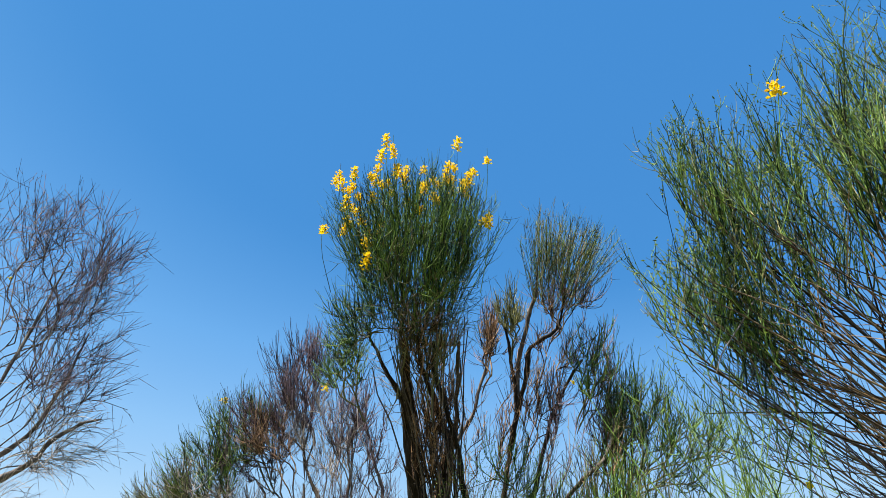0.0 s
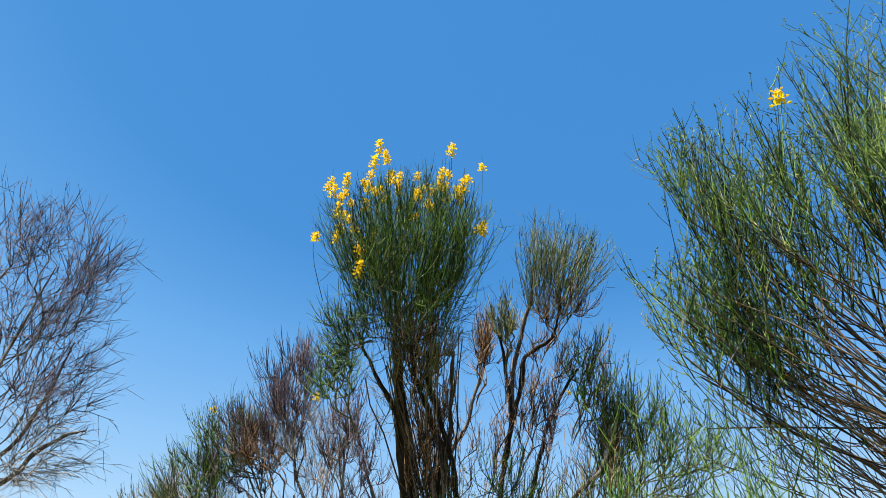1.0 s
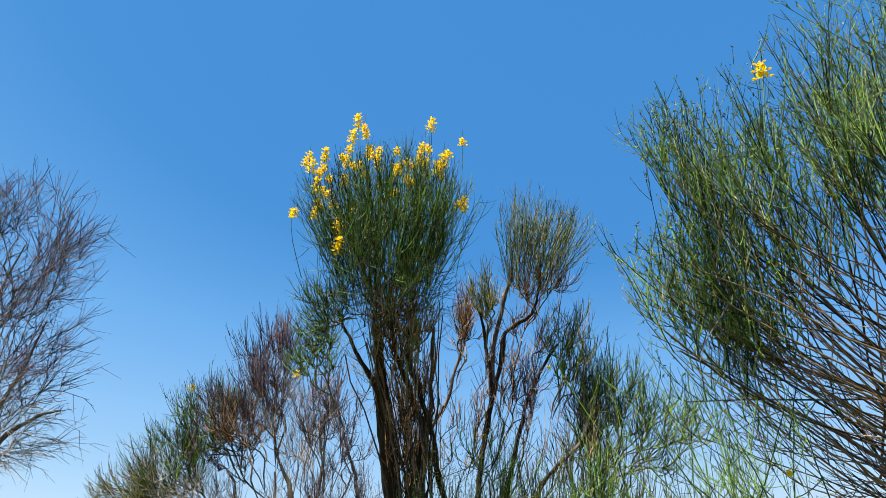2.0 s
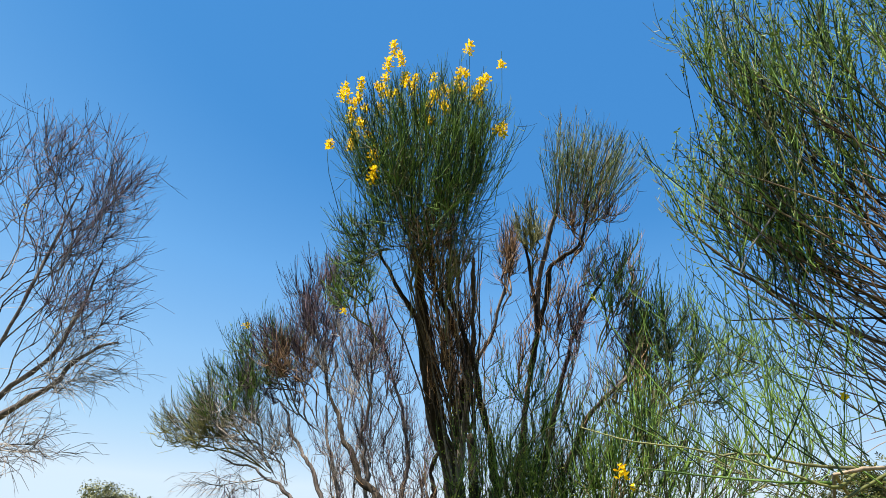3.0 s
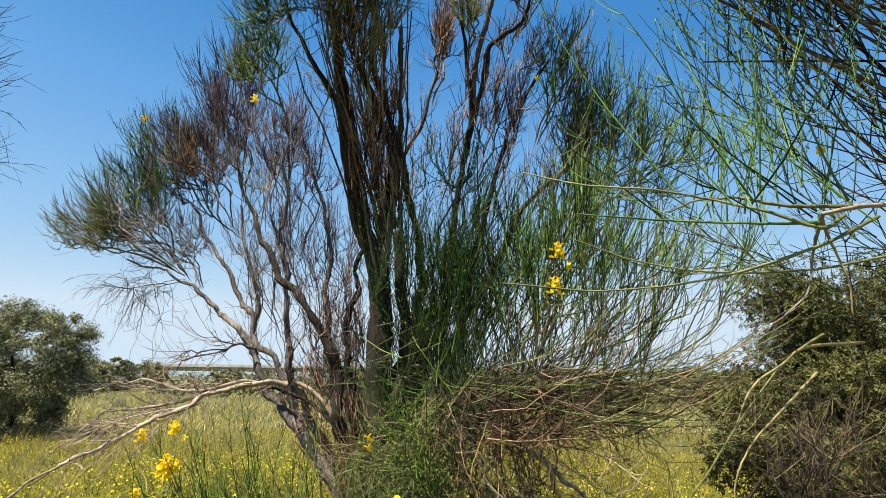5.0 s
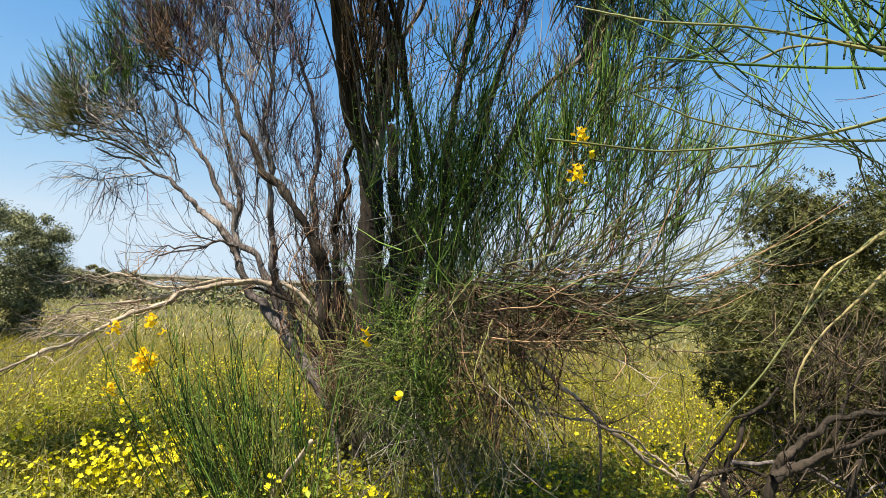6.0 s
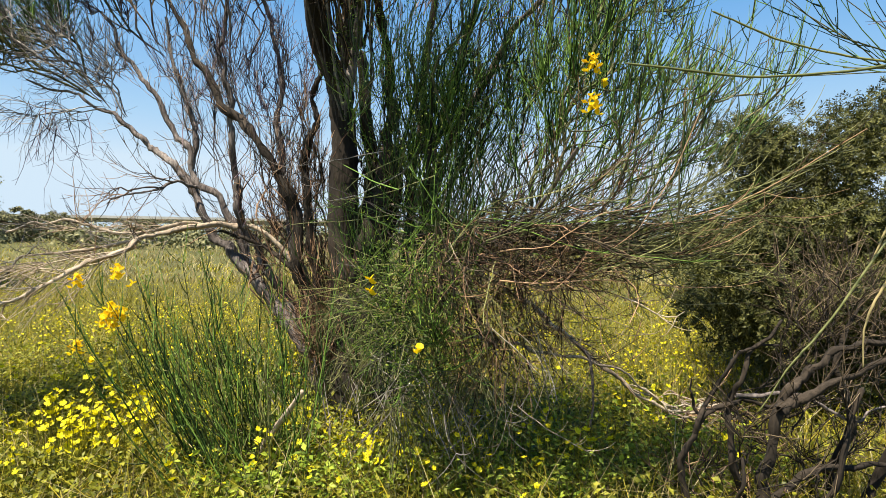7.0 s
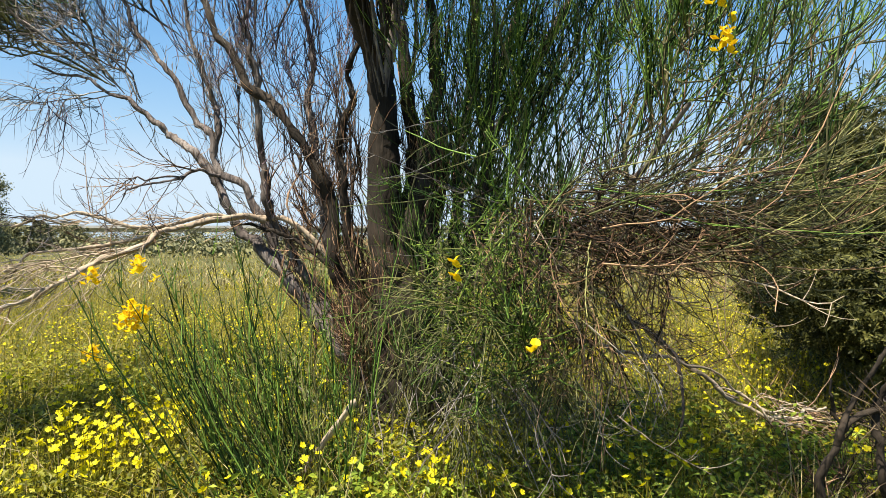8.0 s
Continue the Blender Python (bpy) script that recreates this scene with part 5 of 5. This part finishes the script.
# ---- dead shrub below it, shade included in its bark colour ----
def dead_shrub():
    t = thing("dead_shrub", 1.6, 3.38, "gnarled dead shrub with bare broken twigs, bark coloured dark as in shade", "shrub")
    limb(t, [(1.36, 3.32, 0.15), (1.46, 3.3, 0.49), (1.5, 3.3, 0.66), (1.53, 3.3, 0.83), (1.59, 3.3, 0.91), (1.67, 3.3, 0.99), (1.78, 3.3, 1.04), (1.92, 3.3, 1.06)], 0.024, 0.009, M_BARK_SHADED, 240, "trunk", 12)
    limb(t, [(1.22, 3.42, 0.15), (1.24, 3.4, 0.45), (1.22, 3.4, 0.59), (1.27, 3.4, 0.7), (1.33, 3.4, 0.78), (1.44, 3.4, 0.82), (1.6, 3.4, 0.8), (1.75, 3.38, 0.84)], 0.016, 0.006, M_BARK_SHADED, 42)
    limb(t, [(1.27, 3.4, 0.7), (1.3, 3.4, 0.8), (1.38, 3.4, 0.93), (1.46, 3.4, 1.01), (1.58, 3.4, 1.03)], 0.011, 0.004, M_BARK_SHADED, 43)
    limb(t, [(1.51, 3.26, 0.82), (1.62, 3.25, 0.88), (1.75, 3.25, 0.94), (1.92, 3.25, 1.02)], 0.02, 0.008, M_BARK_SHADED, 44)
    limb(t, [(1.4, 3.3, 0.35), (1.62, 3.3, 0.57), (1.79, 3.3, 0.6), (1.96, 3.3, 0.61)], 0.016, 0.008, M_BARK_SHADED, 49)
    limb(t, [(1.3, 3.4, 0.75), (1.25, 3.4, 0.84), (1.25, 3.4, 0.9)], 0.006, 0.003, M_BARK_SHADED, 50)
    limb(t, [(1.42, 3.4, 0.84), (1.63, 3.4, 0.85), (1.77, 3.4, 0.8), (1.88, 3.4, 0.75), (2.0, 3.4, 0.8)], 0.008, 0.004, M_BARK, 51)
    limb(t, [(1.7, 3.3, 0.1), (1.66, 3.28, 0.4), (1.72, 3.25, 0.6), (1.8, 3.25, 0.9)], 0.018, 0.008, M_BARK_SHADED, 52)
    g = rng_of(145)
    spray(t, M_DEAD, g, (1.6, 3.32, 0.6), (1.6, 3.25, 0.75), (0.35, 0.25, 0.3), 14, 4, 0.26, 0.0019, 0.6, 0.1, root=1.4, bark=M_BARK_SHADED)
    spray(t, M_DEAD, g, (1.7, 3.35, 0.75), (1.85, 3.35, 0.98), (0.35, 0.3, 0.24), 16, 5, 0.26, 0.0014, 0.6, 0.1, root=1.3, bark=M_BARK_SHADED)
    spray(t, M_DEAD, g, (2.0, 3.7, 0.6), (2.1, 3.7, 1.1), (0.45, 0.4, 0.35), 30, 5, 0.28, 0.0015, 0.55, 0.1, root=1.4, bark=M_BARK_SHADED)
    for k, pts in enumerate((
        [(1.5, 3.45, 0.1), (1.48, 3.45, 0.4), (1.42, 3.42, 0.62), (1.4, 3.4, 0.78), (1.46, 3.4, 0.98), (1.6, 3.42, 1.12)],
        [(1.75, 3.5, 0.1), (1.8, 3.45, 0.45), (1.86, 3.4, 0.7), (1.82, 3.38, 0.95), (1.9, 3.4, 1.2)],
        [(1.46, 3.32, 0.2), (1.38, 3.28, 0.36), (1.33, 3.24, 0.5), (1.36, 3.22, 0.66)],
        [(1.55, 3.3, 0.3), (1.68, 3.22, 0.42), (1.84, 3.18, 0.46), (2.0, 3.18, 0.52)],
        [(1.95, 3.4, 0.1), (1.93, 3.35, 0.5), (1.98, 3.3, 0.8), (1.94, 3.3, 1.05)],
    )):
        limb(t, pts, (0.02, 0.024, 0.012, 0.014, 0.03)[k], 0.006, M_BARK_SHADED, 260 + k, kink=0.012)
    spray(t, M_DEAD, g, (1.85, 3.45, 0.95), (1.95, 3.5, 1.25), (0.36, 0.3, 0.28), 24, 6, 0.28, 0.0016, 0.6, 0.0, root=1.4, bark=M_BARK_SHADED)
    spray(t, M_DEAD, g, (1.75, 3.6, 0.3), (1.8, 3.6, 0.55), (0.5, 0.4, 0.26), 40, 6, 0.24, 0.0018, 0.6, 0.1, root=1.6, bark=M_BARK_SHADED)
    spray(t, M_BROWN, g, (1.5, 3.45, 0.3), (1.45, 3.45, 0.5), (0.3, 0.3, 0.2), 16, 5, 0.22, 0.0017, 0.6, 0.1, root=1.4, bark=M_BARK_SHADED)


dead_shrub()


# ---- small broom shrub ----
def small_broom():
    t = thing("broom_shrub", -0.6, 4.1, "young green broom shrub with upright stems and yellow flowers", "shrub")
    g = rng_of(151)
    for material, n, tall, r in ((M_GREEN, 58, 1.06, 0.0036), (M_OLIVE, 34, 0.8, 0.0034), (M_GREEN, 18, 0.7, 0.0032)):
        st = np.column_stack([g.uniform(-0.7, -0.28, n), 3.95 + g.normal(0, 0.14, n), np.full(n, GROUND - 0.02)])
        way = np.column_stack([g.uniform(-0.78, 0.1, n) + (st[:, 0] + 0.5) * 0.4, g.normal(0, 0.2, n), np.ones(n)])
        ln = tall * g.uniform(0.55, 1.08, n)
        p1, r1 = twigs_from(g, st, way, ln, r, 0.14, 0.035, 9)
        pieces = [tubes(p1, r1, 5)]
        jj = np.repeat(np.arange(n), 14)
        ii = g.integers(2, 9, len(jj))
        d2 = unit(p1[jj, ii] - p1[jj, ii - 1]) * 0.8 + g.normal(0, 0.34, (len(jj), 3))
        p2, r2 = twigs_from(g, p1[jj, ii], d2, g.uniform(0.04, 0.2, len(jj)) * tall, r * 0.65, 0.5, 0.05, 5)
        pieces.append(tubes(p2, r2, 3))
        twig_part(t, "spray", pieces, material, SPRAY_LABEL[material.name])
        tip = np.concatenate([p2[:, 2], p2[:, 4], p1[:, 5], p1[:, 7]])
        v, f = leaf_cloud(g, tip + g.normal(0, 0.008, tip.shape), g.normal(0, 1, tip.shape), 0.016, 0.35)
        part("leaf_tuft", mesh_of("leaf_tuft", v, None, f, False), M_LEAFLET, t, "tiny narrow green leaves", "stuff")
    for x, y, z, k in ((-1.06, 3.8, 0.98, 1), (-1.03, 3.82, 1.02, 0), (-1.1, 3.8, 1.0, 0), (-1.04, 3.8, 1.2, 0), (-0.99, 3.82, 1.18, 3), (-1.21, 3.8, 1.16, 0), (-1.21, 3.8, 0.88, 0), (-1.16, 3.82, 0.85, 3)):
        flower(t, x, y, z, k, x * 9)
    return t


small_broom()


# ---- evergreen shrub ----
def evergreen():
    t = thing("evergreen_shrub", 4.0, 6.4, "dense dark evergreen shrub with small leathery leaves", "shrub")
    g = rng_of(161)
    for k in range(6):
        a = k * 1.05
        limb(t, [(4.0 + 0.2 * math.cos(a), 6.4 + 0.2 * math.sin(a), 0.15), (4.0 + 0.5 * math.cos(a), 6.4 + 0.5 * math.sin(a), 0.9), (4.0 + 0.9 * math.cos(a), 6.4 + 0.8 * math.sin(a), 1.7)], 0.05, 0.015, M_BARK_SHADED, 60 + k, "stem")
    cl = clumps_in(g, (4.1, 6.2, 1.3), (1.6, 1.3, 1.3), 480, 0.27, 0.3)
    cl = list(cl) + list(clumps_in(g, (3.0, 5.35, 1.0), (0.85, 0.6, 0.6), 84, 0.2, 0.35))
    v, q = rosettes(g, cl, 92, 9, 0.034)
    part("crown", mesh_of("crown", v, q, None, False), M_LENTISK, t, kind="stuff")
    return t


evergreen()


def far_bush(x, y, r, h, seed, label, material, leaf=0.2, clumps=300, per=110):
    t = thing("bush", x, y, label, "bush")
    g = rng_of(seed)
    limb(t, [(x, y, 0.1), (x + 0.1, y, h * 0.4), (x - 0.1, y, h * 0.7)], 0.06 * h / 2, 0.02, M_BARK_SHADED, seed, "trunk")
    cl = clumps_in(g, (x, y, GROUND + h * 0.5), (r, r, h * 0.48), clumps, r * 0.17, GROUND)
    v, tr = leafy_crown(g, cl, per, leaf)
    part("crown", mesh_of("crown", v, None, tr, False), material, t, kind="stuff")
    return t


far_bush(-9.6, 13.6, 1.5, 2.75, 171, "large rounded grey-green bush in the meadow", M_OLEAF, 0.062, 320, 270)


# ---- viaduct ----
def viaduct():
    t = thing("viaduct", -40, 150, "long low pale concrete road viaduct on the horizon", "bridge")

    def box(name, x0, x1, y0, y1, z0, z1):
        c = [(x, y, z) for z in (z0, z1) for y in (y0, y1) for x in (x0, x1)]
        q = [(0, 2, 3, 1), (4, 5, 7, 6), (0, 1, 5, 4), (2, 6, 7, 3), (0, 4, 6, 2), (1, 3, 7, 5)]
        return part(name, mesh_of(name, c, q, smooth=False), M_CONCRETE, t)

    box("deck", -300, 160, 151.6, 162, 3.7, 4.5)
    box("parapet", -300, 160, 149.7, 162, 4.5, 5.1)
    for k in range(16):
        box("pier", -280 + 28 * k, -278.4 + 28 * k, 152, 160, 0, 3.6)


viaduct()


# ---- meadow ----
def ribbons(g, base, height, lean, width, k=3):
    """Bent blades, two vertices wide."""
    n = len(base)
    a = g.uniform(0, 2 * np.pi, n)
    out = np.stack([np.cos(a), np.sin(a), np.zeros(n)], axis=1)
    side = np.stack([-np.sin(a), np.cos(a), np.zeros(n)], axis=1)
    turn = g.uniform(0, np.pi, n)[:, None]
    side = side * np.cos(turn) + out * np.sin(turn)
    f = np.linspace(0, 1, k)[None, :, None]
    mid = base[:, None] + out[:, None] * (lean * height)[:, None, None] * f ** 2 + np.array([0, 0, 1.0]) * (height[:, None, None] * (f - 0.25 * lean[:, None, None] * f * f))
    w = side[:, None] * (width[:, None, None] * (1 - 0.85 * f) * 0.5)
    v = np.stack([mid - w, mid + w], axis=2).reshape(-1, 3)
    i = (np.arange(n) * 2 * k)[:, None] + (np.arange(k - 1) * 2)[None]
    q = np.stack([i, i + 1, i + 3, i + 2], axis=-1).reshape(-1, 4)
    return v, q


def strewn(g, n, x0, x1, y0, y1, power=1.0, patch=0.0):
    """Places on the ground, denser towards y0, in patches."""
    m = int(n * (2.2 if patch else 1))
    y = y0 + (y1 - y0) * g.uniform(0, 1, m) ** power
    x = g.uniform(x0, x1, m) * np.clip(0.35 + 0.65 * (y - y0) / (0.5 * (y1 - y0)), 0.35, 1) + 0.3
    y = y + g.normal(0, 0.3, m) + 0.35 * np.sin(2.1 * x) + 0.2 * np.sin(5.3 * x + 1)
    x = x + g.normal(0, 0.5, m)
    if patch:
        keep = np.sin(1.7 * x + 0.6 * y) + np.sin(0.8 * y - 1.9 * x + 1) + np.sin(3.1 * x + 2.3 * y) + g.normal(0, 1.0, m) > patch
        x, y = x[keep][:n], y[keep][:n]
    return np.stack([x, y, ground_z(x, y)], axis=1)


def stuff(name, me, material, label, category):
    return tagged(part(name, me, material), label, category, kind="stuff")


def herb_plant(seed):
    """A low herb: leafy shoots that lean out from one foot."""
    g = rng_of(seed)
    x, y = 0.5 + 0.12 * (seed % 7), 3.95 + 0.05 * (seed % 5)
    z = float(ground_z(x, y))
    t = thing("herb_plant", x, y, "low bushy herb with broad fresh green leaves", "herb", "herbs round the tree foot", z)
    for k in range(7):
        a = k * 0.9 + g.uniform(0, 0.4)
        way = np.array([[math.cos(a) * 0.6, math.sin(a) * 0.6, 1.0]])
        p, r = twigs_from(g, np.array([[x, y, z]]), way, np.array([g.uniform(0.16, 0.32)]), 0.0025, 0.1, 0.06, 6)
        stem = part("shoot", mesh_of("shoot", *tubes(p, r, 4)), M_STEM, t)
        spots = p[0][g.integers(1, 6, 18)] + g.normal(0, 0.028, (18, 3))
        v, f = leaf_cloud(g, spots, g.normal(0, 0.5, (18, 3)) + np.array([-0.2, -0.2, 1]), 0.035, 0.6)
        part("leaf_spray", mesh_of("leaf_spray", v, None, f, False), M_CLOVER, stem, "broad green leaves", "stuff")
    return t


def plant_herbs():
    g = rng_of(241)
    first = [herb_plant(k) for k in (1, 2, 3, 4)]
    for k in range(110):
        x, y = g.uniform(-0.7, 1.9), 3.6 + abs(g.normal(0, 0.55))
        copy_thing(first[k % 4], pose(x, y, float(ground_z(x, y)), 0, 0, g.uniform(0, 360)) @ Matrix.Scale(g.uniform(0.6, 1.15), 4))


def wildflower(seed):
    """A yellow meadow flower plant: thin stalks from one foot, a bloom on each."""
    g = rng_of(seed)
    x, y = -1.5 + 0.1 * (seed % 5), 4.5 + 0.07 * (seed % 4)
    z = float(ground_z(x, y))
    t = thing("wildflower", x, y, "yellow wildflower with a loose bunch of five-petalled blooms", "flower", "wildflowers in the meadow", z)
    for k in range(6):
        top = np.array([x, y, z]) + np.array([*g.normal(0, 0.04, 2), g.uniform(0.2, 0.32)])
        p = np.array([[(x, y, z), (x * 0.6 + top[0] * 0.4, y * 0.6 + top[1] * 0.4, z + 0.12), top]])
        stalk = part("stalk", mesh_of("stalk", *tubes(p, np.full((1, 3), 0.0015), 3)), M_HERB, t)
        v, f = petal_fan(g, [tuple(top)], [tuple(g.normal(0, 0.5, 3) + np.array([-0.2, -0.25, 1]))], 0.0145, 5, 0.35)
        part("bloom", mesh_of("bloom", v, None, f, False), M_LEMON, stalk, "bright yellow bloom")
    return t


def plant_bunches(spots):
    g = rng_of(251)
    first = [wildflower(k) for k in (1, 2, 3, 4)]
    for k, (x, y, lift) in enumerate(spots):
        copy_thing(first[k % 4], pose(x, y, float(ground_z(x, y)), 0, 0, g.uniform(0, 360)) @ Matrix.Scale(0.75 + lift * 2.5, 4))


def meadow():
    g = rng_of(201)
    b = strewn(g, 46000, -9, 8, 2.4, 16, 1.5)
    v, q = ribbons(g, b, 0.1 + 0.26 * g.uniform(0, 1, len(b)) ** 1.8, g.uniform(0.2, 1.5, len(b)), g.uniform(0.004, 0.011, len(b)))
    back = np.stack([g.uniform(-10, 10, 60000), g.uniform(-8, 12, 60000)], axis=1)
    back = np.column_stack([back, ground_z(back[:, 0], back[:, 1])])
    v2, q2 = ribbons(g, back, 0.1 + 0.3 * g.uniform(0, 1, len(back)) ** 1.6, g.uniform(0.2, 1.5, len(back)), g.uniform(0.005, 0.012, len(back)))
    v, q = np.concatenate([v, v2]), np.concatenate([q, q2 + len(v)])
    stuff("meadow_grass", mesh_of("meadow_grass", v, q), M_GRASS, "fresh green grass blades of the flowering meadow", "grass")
    b = strewn(g, 9000, -9, 8, 3.0, 18, 1.3)
    v, q = ribbons(g, b, 0.12 + 0.4 * g.uniform(0, 1, len(b)) ** 1.6, g.uniform(0.2, 1.4, len(b)), g.uniform(0.003, 0.007, len(b)))
    stuff("dry_grass", mesh_of("dry_grass", v, q), M_STRAW, "dry straw-coloured grass between the flowers", "grass")
    b = strewn(g, 26000, -45, 40, 16, 75, 1.4)
    v, q = ribbons(g, b[::2], g.uniform(0.1, 0.32, len(b[::2])), g.uniform(0.3, 1.2, len(b[::2])), g.uniform(0.02, 0.06, len(b[::2])))
    stuff("far_grass", mesh_of("far_grass", v, q), M_GRASS, "green grass and weeds across the far meadow", "grass")
    b = b[1::2]
    v, q = ribbons(g, b, g.uniform(0.12, 0.38, len(b)), g.uniform(0.3, 1.2, len(b)), g.uniform(0.02, 0.05, len(b)))
    stuff("tall_dry_grass", mesh_of("tall_dry_grass", v, q), M_STRAW, "tall dry grass across the far meadow", "grass")
    # leafy herbs
    b = strewn(g, 34000, -5, 5, 2.6, 11, 1.4)
    b[:, 2] += g.uniform(0.02, 0.3, len(b)) * g.uniform(0.4, 1, len(b))
    b = np.concatenate([b, np.stack([g.uniform(-0.4, 1.8, 6000), g.uniform(4.0, 5.4, 6000), GROUND + g.uniform(0.03, 0.28, 6000)], axis=1)])
    leafy = np.column_stack([g.normal(-1.7, 1.0, 38000), g.normal(4.9, 0.7, 38000), np.zeros(38000)])
    leafy[:, 2] = ground_z(leafy[:, 0], leafy[:, 1]) + 0.3 * g.uniform(0, 1, 38000) * (0.6 + 0.4 * np.sin(3.1 * leafy[:, 0]) * np.sin(3.7 * leafy[:, 1] + 1))
    b = np.concatenate([b, leafy])
    wide = np.column_stack([g.uniform(-9, 9, 60000), g.uniform(-7, 10, 60000)])
    wide = wide[np.sin(1.3 * wide[:, 0] + 0.7 * wide[:, 1]) + np.sin(2.1 * wide[:, 1] - wide[:, 0]) + g.normal(0, 1.0, 60000) > -0.4]
    b = np.concatenate([b, np.column_stack([wide, ground_z(wide[:, 0], wide[:, 1]) + g.uniform(0.02, 0.22, len(wide))])])
    v, t = leaf_cloud(g, b, g.normal(0, 0.6, (len(b), 3)) + np.array([0, -0.1, 1]), 0.034, 0.6)
    stuff("meadow_herbs", mesh_of("meadow_herbs", v, None, t, False), M_HERB, "low clover-like green herb leaves", "herbs")
    # yellow flowers: loose carpets and close clusters
    tufts = [(-1.9, 4.8, 0.4, 110), (-1.35, 4.15, 0.24, 170), (-1.15, 3.95, 0.2, 60), (-2.7, 5.6, 0.6, 120), (-1.0, 4.4, 0.3, 60), (-0.9, 5.6, 0.6, 260), (-0.2, 4.0, 0.35, 110), (0.5, 3.9, 0.45, 140), (1.3, 4.6, 0.5, 90), (-1.4, 6.8, 1.2, 260), (-3.6, 6.8, 1.4, 300), (1.6, 6.8, 1.2, 200), (1.8, 5.5, 0.5, 60), (2.7, 6.3, 0.7, 60)]
    heart = np.concatenate([np.stack([g.normal(x, w, n // 5), g.normal(y, w * 0.6, n // 5), g.uniform(0, 0.16, n // 5)], axis=1) for x, y, w, n in tufts])
    by = (heart[:, 1] < 5.2) & (np.abs(heart[:, 0] + 0.6) < 2.2)
    plant_bunches(heart[by][:120])
    heart = np.concatenate([heart[by][120:], heart[~by]])
    close = np.repeat(heart, 6, axis=0) + g.normal(0, 1, (len(heart) * 6, 3)) * [0.035, 0.035, 0.015]
    close[:, 2] += ground_z(close[:, 0], close[:, 1]) + 0.08
    mid = strewn(g, 2100, -12, 11, 6.2, 20, 1.1, 0.9)
    mid = np.repeat(mid, 5, axis=0) + g.normal(0, 1, (len(mid) * 5, 3)) * [0.12, 0.12, 0.01]
    rear = back[back[:, 1] < 3.0][::14]
    b = np.concatenate([strewn(g, 700, -5, 4.5, 3.0, 9, 1.3, 1.6), mid, close, rear])
    foot = b.copy()
    b[:, 2] += 0.06 + 0.2 * g.uniform(0, 1, len(b)) ** 1.3
    nrm = g.normal(0, 0.6, (len(b), 3)) + np.array([-0.2, -0.25, 1])
    far = b[:, 1] > 5.8
    v, t = petal_fan(g, b[~far], nrm[~far], 0.0128, 5, 0.35)
    v2, t2 = petal_fan(g, b[far], nrm[far], 0.0095, 5, 0.35)
    v, t = np.concatenate([v, v2]), np.concatenate([t, np.asarray(t2) + len(v)])
    stuff("meadow_flowers", mesh_of("meadow_flowers", v, None, t, False), M_LEMON, "bright yellow five-petalled meadow flowers on thin stalks", "flowers")
    near = b[:, 1] < 7.5
    p = np.stack([foot[near], foot[near] * [0.5, 0.5, 0.4] + b[near] * [0.5, 0.5, 0.6], b[near]], axis=1)
    v, q = tubes(p, np.full(p.shape[:2], 0.001), 3)
    stuff("flower_stalks", mesh_of("flower_stalks", v, q), M_HERB, "thin green stalks of the meadow flowers", "stalks")


meadow()
plant_herbs()


# ---- far scrub and bushes ----
def far_scrub():
    g = rng_of(211)
    cl = []
    for _ in range(420):
        y = g.uniform(45, 145)
        x = g.uniform(-1.1, 1.0) * y
        h = g.uniform(0.7, 1.8) * (0.6 + y / 110)
        cl.append((x, y, GROUND + 0.45 * h, h * g.uniform(0.9, 2.2), h, h * 0.6))
    for _ in range(260):
        h = g.uniform(3.3, 4.5)
        cl.append((g.uniform(-190, 130), g.uniform(132, 146), GROUND + 0.5 * h, h * g.uniform(1.0, 2.4), h, h * 0.55))
    v, t = leafy_crown(g, cl, 110, 0.42, 0.6)
    stuff("far_scrub", mesh_of("far_scrub", v, None, t, False), M_SCRUB, "low grey-green scrub in front of the viaduct", "scrub")


far_scrub()
for k, (x, y, r, h) in enumerate(((-37, 62, 2.2, 3.1), (-29, 70, 1.6, 2.4), (-44, 80, 3.0, 3.2), (-14, 66, 1.8, 2.2), (18, 60, 2.6, 3.0), (33, 72, 3.0, 3.4), (-62, 95, 4.0, 4.0))):
    far_bush(x, y, r, h, 180 + k, "low green bush far across the meadow", M_SCRUB, 0.3, 90, 70)


# ---- fallen wood ----
def stick(points, r, seed, label):
    t = thing("stick", points[0][0], points[0][1], label, "stick")
    limb(t, points, r, r * 0.8, M_PALE, seed, "wood", 8)


stick([(-0.62, 4.0, 0.2), (-0.44, 3.92, 0.5), (-0.27, 3.82, 0.74)], 0.014, 221, "pale barkless broken stick leaning at the tree foot")


def fallen_stems():
    g = rng_of(231)
    n = 70
    st = np.column_stack([g.normal(-0.1, 0.25, n), g.normal(4.15, 0.22, n), np.full(n, GROUND + 0.01)])
    p, r = twigs_from(g, st, np.column_stack([g.normal(0.05, 0.5, n), g.normal(0, 0.4, n), g.uniform(0.15, 1.1, n)]), g.uniform(0.2, 0.6, n), 0.0038, -0.2, 0.07, 7)
    v, q = tubes(p, r, 5)
    stuff("dry_stems", mesh_of("dry_stems", v, q), M_GREY, "dry pale dead stems leaning round the tree foot", "stems")


fallen_stems()
stick([(-0.37, 3.85, 0.24), (-0.42, 3.88, 0.32), (-0.46, 3.9, 0.39)], 0.013, 222, "short pale broken stick in the herbs")
